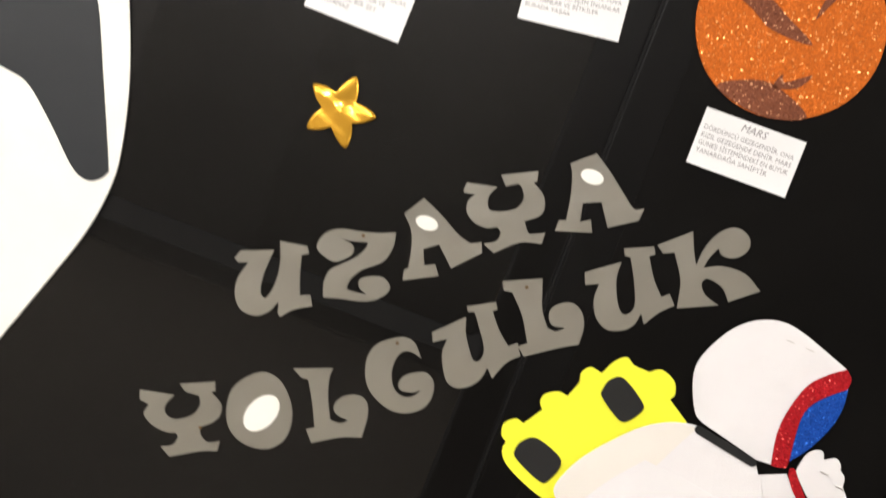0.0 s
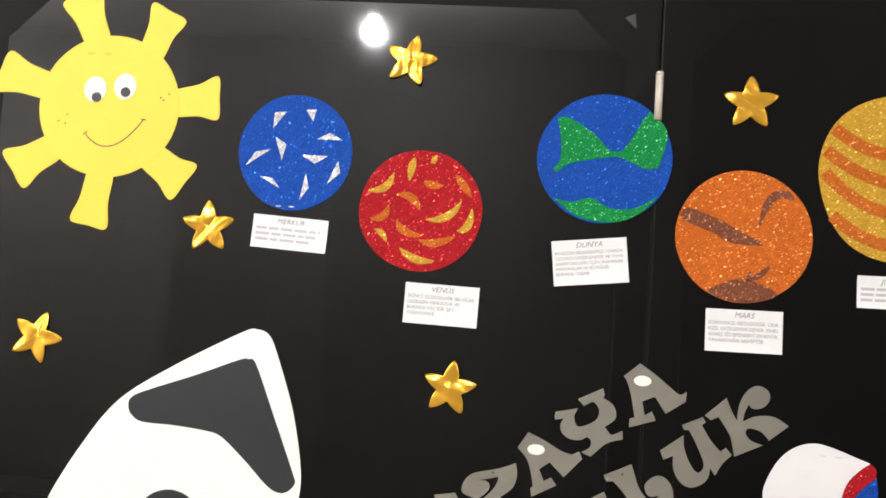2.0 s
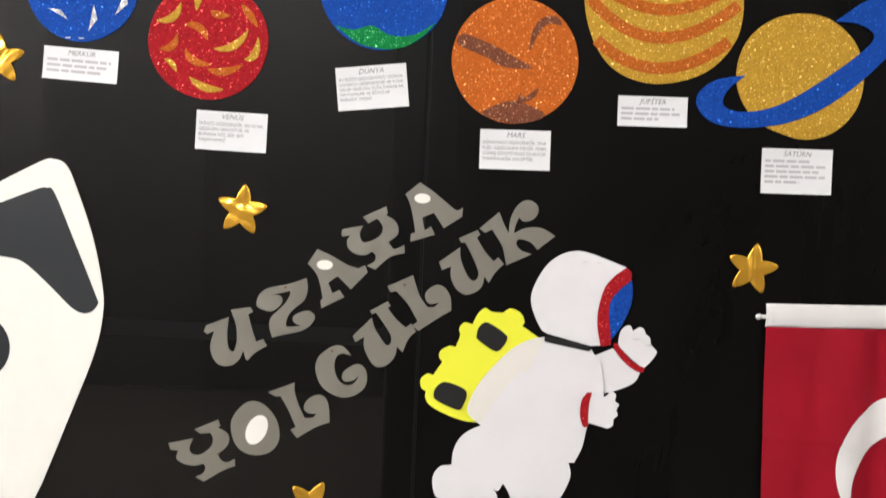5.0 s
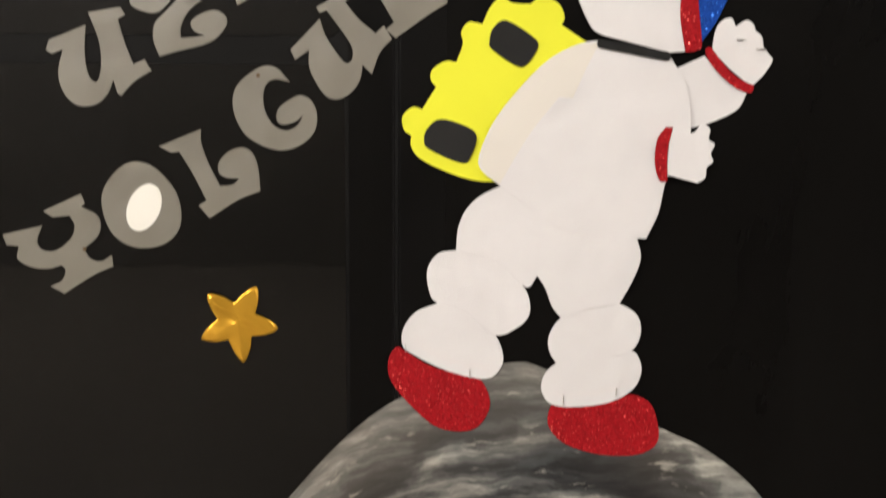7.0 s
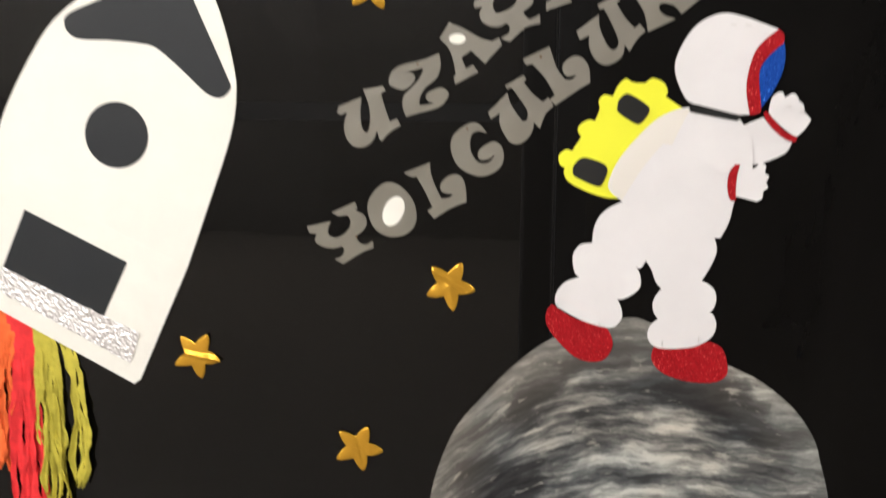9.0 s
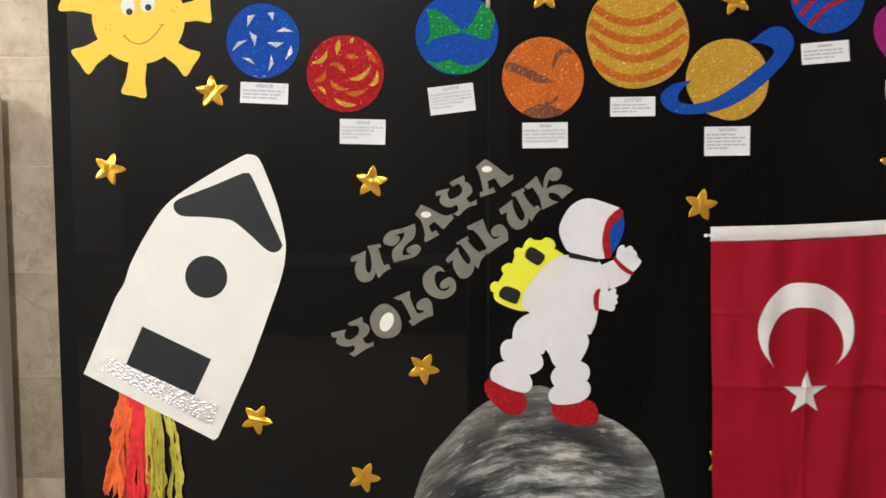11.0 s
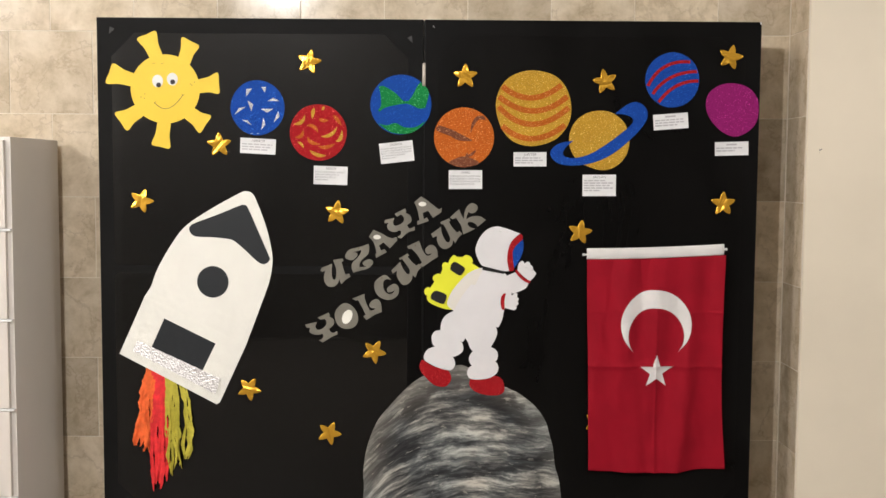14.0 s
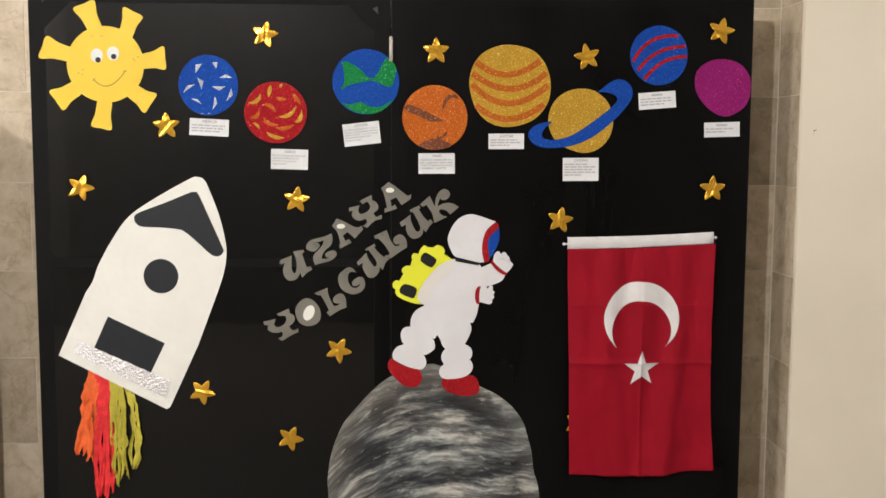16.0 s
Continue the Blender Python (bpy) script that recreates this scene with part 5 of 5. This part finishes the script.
# ---- flag ----
def flag():
    at = (83.5, 116.0)
    fl = thing("flag", at, "red cloth flag with white crescent and star, hung from a rod", "flag")
    top, low = 113.8, 35.4

    def fold(x, z):
        """Distance in front of the board, in metres, of the cloth at a place in centimetres."""
        d = (top - z) / (top - low)
        u = (x - 58.0) / 51.0
        h = 0.014 + 0.014 * d
        h += 0.0150 * (2.2 * noise.noise((u * 5.5 + 0.9 * d, d * 1.1, 2.0)) + 0.5 * math.sin(u * 27 + 1.5 * d) * (1 - d)) * (0.5 + 0.5 * (1 - d))
        h += 0.0042 * noise.noise((u * 13 - 4.0 * d, d * 6.0, 8.0))
        h += 0.0085 * d * math.sin(u * 8.0 + 0.6 - 3.0 * d)
        h += 0.0090 * math.exp(-((u - 0.80 + 0.12 * d) / 0.06) ** 2) * d
        h += 0.0100 * max(0, 1 - abs(x - 83.7) / 4.5) ** 1.4 + 0.0032 * max(0, 1 - abs(x - 83.7) / 0.7) + 0.0045 * max(0, 1 - abs(z - 74.7) / 2.2) ** 1.3 + 0.0022 * max(0, 1 - abs(z - 74.7) / 0.6) + 0.0018 * max(0, 1 - abs(z - 94.5) / 0.6)
        return max(0.003, h)

    def edge(d):
        left = 58.1 + 0.5 * math.sin(d * 3.0) + 1.6 * d * d
        right = 108.5 - 0.9 * math.sin(d * 2.6) + 2.0 * d ** 3
        return left, right

    def lower(u):
        return low - 0.7 * math.sin(math.pi * u) + 1.3 * u * u

    bm = bmesh.new()
    cols, rows = 150, 170
    grid = []
    for v in range(rows + 1):
        d = v / rows
        row = []
        left, right = edge(d)
        for u in range(cols + 1):
            s = u / cols
            head = top - 0.5 * math.sin(math.pi * s) + 2.0 * s
            x, z = left + (right - left) * s, head + (lower(s) - head) * d
            row.append(bm.verts.new(((x - at[0]) / 100, -fold(x, z), (z - at[1]) / 100)))
        grid.append(row)
    for v in range(rows):
        for u in range(cols):
            bm.faces.new((grid[v][u], grid[v][u + 1], grid[v + 1][u + 1], grid[v + 1][u]))
    ext = bmesh.ops.extrude_face_region(bm, geom=bm.faces[:])
    for v in ext["geom"]:
        if isinstance(v, bmesh.types.BMVert):
            v.co.y += 0.0006
    part("cloth", bm, FLAG_RED, fl, "red cloth", True)

    def patch(name, rows_of, label):
        b = bmesh.new()
        g = [[b.verts.new(((x - at[0]) / 100, -fold(x, z) - 0.0022, (z - at[1]) / 100)) for x, z in r] for r in rows_of]
        for v in range(len(g) - 1):
            for u in range(len(g[0]) - 1):
                b.faces.new((g[v][u], g[v][u + 1], g[v + 1][u + 1], g[v + 1][u]))
        part(name, b, FLAG_WHITE, fl, label, True)

    # crescent between an outer and an inner circle, open downwards
    arcs = []
    for k in range(81):
        a = math.radians(-36 + 252 * k / 80 - 18 + 18)
        ox, oz = 83.5 + 12.95 * math.cos(a), 90.0 + 12.75 * math.sin(a)
        g = math.radians(-42.5 + 265 * k / 80)
        ix, iz = 83.6 + 10.25 * math.cos(g), 85.9 + 10.25 * math.sin(g)
        f = [0.0, 0.2, 0.4, 0.6, 0.8, 1.0]
        if k in (0, 80):
            ox, oz = ix, iz = (ox + ix) / 2, (oz + iz) / 2
        arcs.append([(ox + (ix - ox) * q, oz + (iz - oz) * q) for q in f])
    patch("crescent", arcs, "white crescent")
    b = bmesh.new()
    tips = []
    for k in range(10):
        a, r = math.radians(90 + 36 * k), 6.45 if k % 2 == 0 else 2.5
        tips.append(Vector((83.9 + r * math.cos(a), 72.7 + r * math.sin(a))))
    edge_points = [tips[k].lerp(tips[(k + 1) % 10], j / 8) for k in range(10) for j in range(8)]
    hub = Vector((83.9, 72.7))
    rings = []
    for q in range(12, 0, -1):
        ring = [hub.lerp(p, q / 12) for p in edge_points]
        rings.append([b.verts.new(((p.x - at[0]) / 100, -fold(p.x, p.y) - 0.0030, (p.y - at[1]) / 100)) for p in ring])
    for p, q in zip(rings, rings[1:]):
        for k in range(80):
            b.faces.new((p[k], p[(k + 1) % 80], q[(k + 1) % 80], q[k]))
    b.faces.new(rings[-1])
    part("star", b, FLAG_WHITE, fl, "white star", True)
    # sleeve and rod
    b = bmesh.new()
    g = []
    for v in range(9):
        t = v / 8
        row = []
        for u in range(41):
            s = u / 40
            x = 58.0 + 50.2 * s
            z = 117.8 + 1.9 * s - 0.35 * math.sin(math.pi * s) - (4.1 - 0.1 * s) * t
            row.append(b.verts.new(((x - at[0]) / 100, -(0.0105 + 0.004 * math.sin(math.pi * t) + 0.001 * noise.noise((s * 7, t * 2, 0))), (z - at[1]) / 100)))
        g.append(row)
    for v in range(8):
        for u in range(40):
            b.faces.new((g[v][u], g[v][u + 1], g[v + 1][u + 1], g[v + 1][u]))
    ext = bmesh.ops.extrude_face_region(b, geom=b.faces[:])
    for v in ext["geom"]:
        if isinstance(v, bmesh.types.BMVert):
            v.co.y += 0.0008
    part("sleeve", b, FLAG_WHITE, fl, "white sleeve over the rod", True)
    b = bmesh.new()
    p0, p1 = Vector((56.9 - at[0], 0, 115.4 - at[1])) / 100, Vector((109.0 - at[0], 0, 117.7 - at[1])) / 100
    turn = (p1 - p0).to_track_quat("Z", "Y").to_matrix().to_4x4()
    mid = (p0 + p1) / 2 + Vector((0, -0.007, 0))
    bmesh.ops.create_cone(b, cap_ends=True, segments=12, radius1=0.0035, radius2=0.0035, depth=(p1 - p0).length, matrix=Matrix.Translation(mid) @ turn)
    for p in (p0, p1):
        bmesh.ops.create_uvsphere(b, u_segments=10, v_segments=8, radius=0.0055, matrix=Matrix.Translation(p + Vector((0, -0.007, 0))))
    part("rod", b, EYE_WHITE, fl, "white plastic rod with round ends", True)


flag()


# ---- foil stars ----
def foil_star(x, z, turn, seed):
    """A puffed star of gold foil with creases and lifted tips."""
    bm = bmesh.new()
    rnd = random.Random(seed)
    lift = [rnd.choice((0.0, 0.0, 0.002, 0.006)) * rnd.uniform(0.6, 1.3) for _ in range(5)]
    dent = rnd.uniform(0, math.tau)
    rings, n = 8, 80
    centre = bm.verts.new((0, -0.0062 - 0.003 * math.cos(seed * 1.7), 0))
    prev = None
    size = 0.0475
    for k in range(1, rings + 1):
        s = k / rings
        ring = []
        for j in range(n):
            a = j / n * math.tau
            w = (a / (math.tau / 5)) % 1.0
            w = abs(w - 0.5) * 2  # 1 at a tip, 0 in a notch
            w = w ** 1.15
            r = size * min(0.965, 0.47 + 0.53 * w ** 1.2)
            tip = int((a / (math.tau / 5)) + 0.5) % 5
            h = 0.0015 + 0.0040 * max(0.0, 1 - (r * s / size) ** 2) + lift[tip] * (s * w) ** 2
            px, pz = r * s * math.sin(a), r * s * math.cos(a)
            across = px * math.cos(dent) + pz * math.sin(dent)
            h += 0.0030 * math.exp(-(across / 0.005) ** 2) * math.cos(seed * 1.7) + 0.0016 * noise.noise((across * 120 + seed, 0.25 * seed, 0)) + 0.0023 * noise.noise((px * 42 + seed, pz * 42, 2.0))
            ring.append(bm.verts.new((px, -max(0.0012, h), pz)))
        for j in range(n):
            if prev is None:
                bm.faces.new((centre, ring[j], ring[(j + 1) % n]))
            else:
                bm.faces.new((prev[j], ring[j], ring[(j + 1) % n], prev[(j + 1) % n]))
        prev = ring
    back = [bm.verts.new((v.co.x, v.co.y + 0.0007, v.co.z)) for v in prev]
    for j in range(n):
        bm.faces.new((prev[j], back[j], back[(j + 1) % n], prev[(j + 1) % n]))
    ob = finish("foil_star", bm, GOLD_FOIL, None, "", True)
    ob.location = (x / 100, 0, z / 100)
    ob.rotation_euler.y = math.radians(turn)
    tagged(ob, "shiny creased gold foil star stuck on the board", "star", "gold stars")


for k, (x, z, turn) in enumerate([(-43.4, 184.6, 12), (13.1, 179.8, 0), (63.7, 178.3, -12), (108.9, 187.3, 14), (-76.1, 154.5, -2), (-104.6, 134.0, 20), (-33.4, 130.2, 7),
                                  (55.5, 123.6, 10), (107.6, 134.3, 0), (-19.7, 79.0, 28), (-65.7, 64.8, 29), (-36.2, 48.4, 24), (62.7, 53.0, 20)]):
    foil_star(x, z, turn, k + 1)


# ---- locker cabinet ----
def locker_cabinet():
    x1, y0, y1, top = LOCKER
    cab = tagged(new("locker_cabinet"), "grey laminate locker cabinet with pale doors beside the board", "cabinet")
    cab.location = (x1, y0, 0)
    bm = bmesh.new()
    box(bm, (-0.9, 0.004, 0), (0, y1 - y0, top), 0.002)
    part("carcass", bm, GREY_LAMINATE, cab, "plain grey side and top")
    pitch = 0.312
    rows = int(top / pitch)
    for c in range(2):
        for r in range(rows + 1):
            z1 = top - 0.012 - r * pitch
            z0 = max(0.03, z1 - pitch + 0.012)
            if z1 - z0 < 0.05:
                continue
            bm = bmesh.new()
            box(bm, (-0.44 - c * 0.44, -0.016, z0), (-0.016 - c * 0.44, 0.003, z1), 0.003)
            part("door", bm, WHITE_LAMINATE, cab, "pale locker door")
            bm = bmesh.new()
            box(bm, (-0.445 - c * 0.44, -0.012, z0 - 0.010), (-0.001 - c * 0.44, 0.003, z0 - 0.002), 0.001)
            part("shelf_edge", bm, EYE_WHITE, cab, "white shelf edge")


LOCKER = (-1.425, -0.235, 0.21, 1.562)
locker_cabinet()


# ---- wall tiles ----
def tiles():
    rnd = random.Random(8)
    rows = [0.0, 0.082, 0.398, 0.714, 1.03, 1.346, 1.667, 1.985, 2.305, 2.625, CEILING]
    shapes = {}

    def tile(parent, wide, high, where, turn=0.0):
        key = (round(wide, 3), round(high, 3))
        if key not in shapes:
            bm = bmesh.new()
            box(bm, (-wide / 2, -0.0025, -high / 2), (wide / 2, 0.0, high / 2), 0.0006)
            data = bpy.data.meshes.new("tile")
            bm.to_mesh(data)
            bm.free()
            data.materials.append(TRAVERTINE)
            shapes[key] = data
        ob = new("tile", shapes[key])
        ob.parent = parent
        ob.location = where
        ob.rotation_euler.z = turn
        return ob

    gap = 0.003
    wide = 0.3215
    for r in range(len(rows) - 1):
        z0, z1 = rows[r], rows[r + 1]
        x = -1.463 + (0 if r % 2 else wide / 2) - 6 * wide
        while x < NICHE_X - 0.02:
            a, b = x, min(x + wide, NICHE_X - 0.004)
            if b - a > 0.03:
                tile(wall_north, b - a - gap, z1 - z0 - gap, ((a + b) / 2, WALL_Y, (z0 + z1) / 2))
            x += wide
        tile(wall_return, WALL_Y - PLASTER_Y - 0.008, z1 - z0 - gap, (NICHE_X, (WALL_Y + PLASTER_Y) / 2 - 0.003, (z0 + z1) / 2), -math.pi / 2)


tiles()
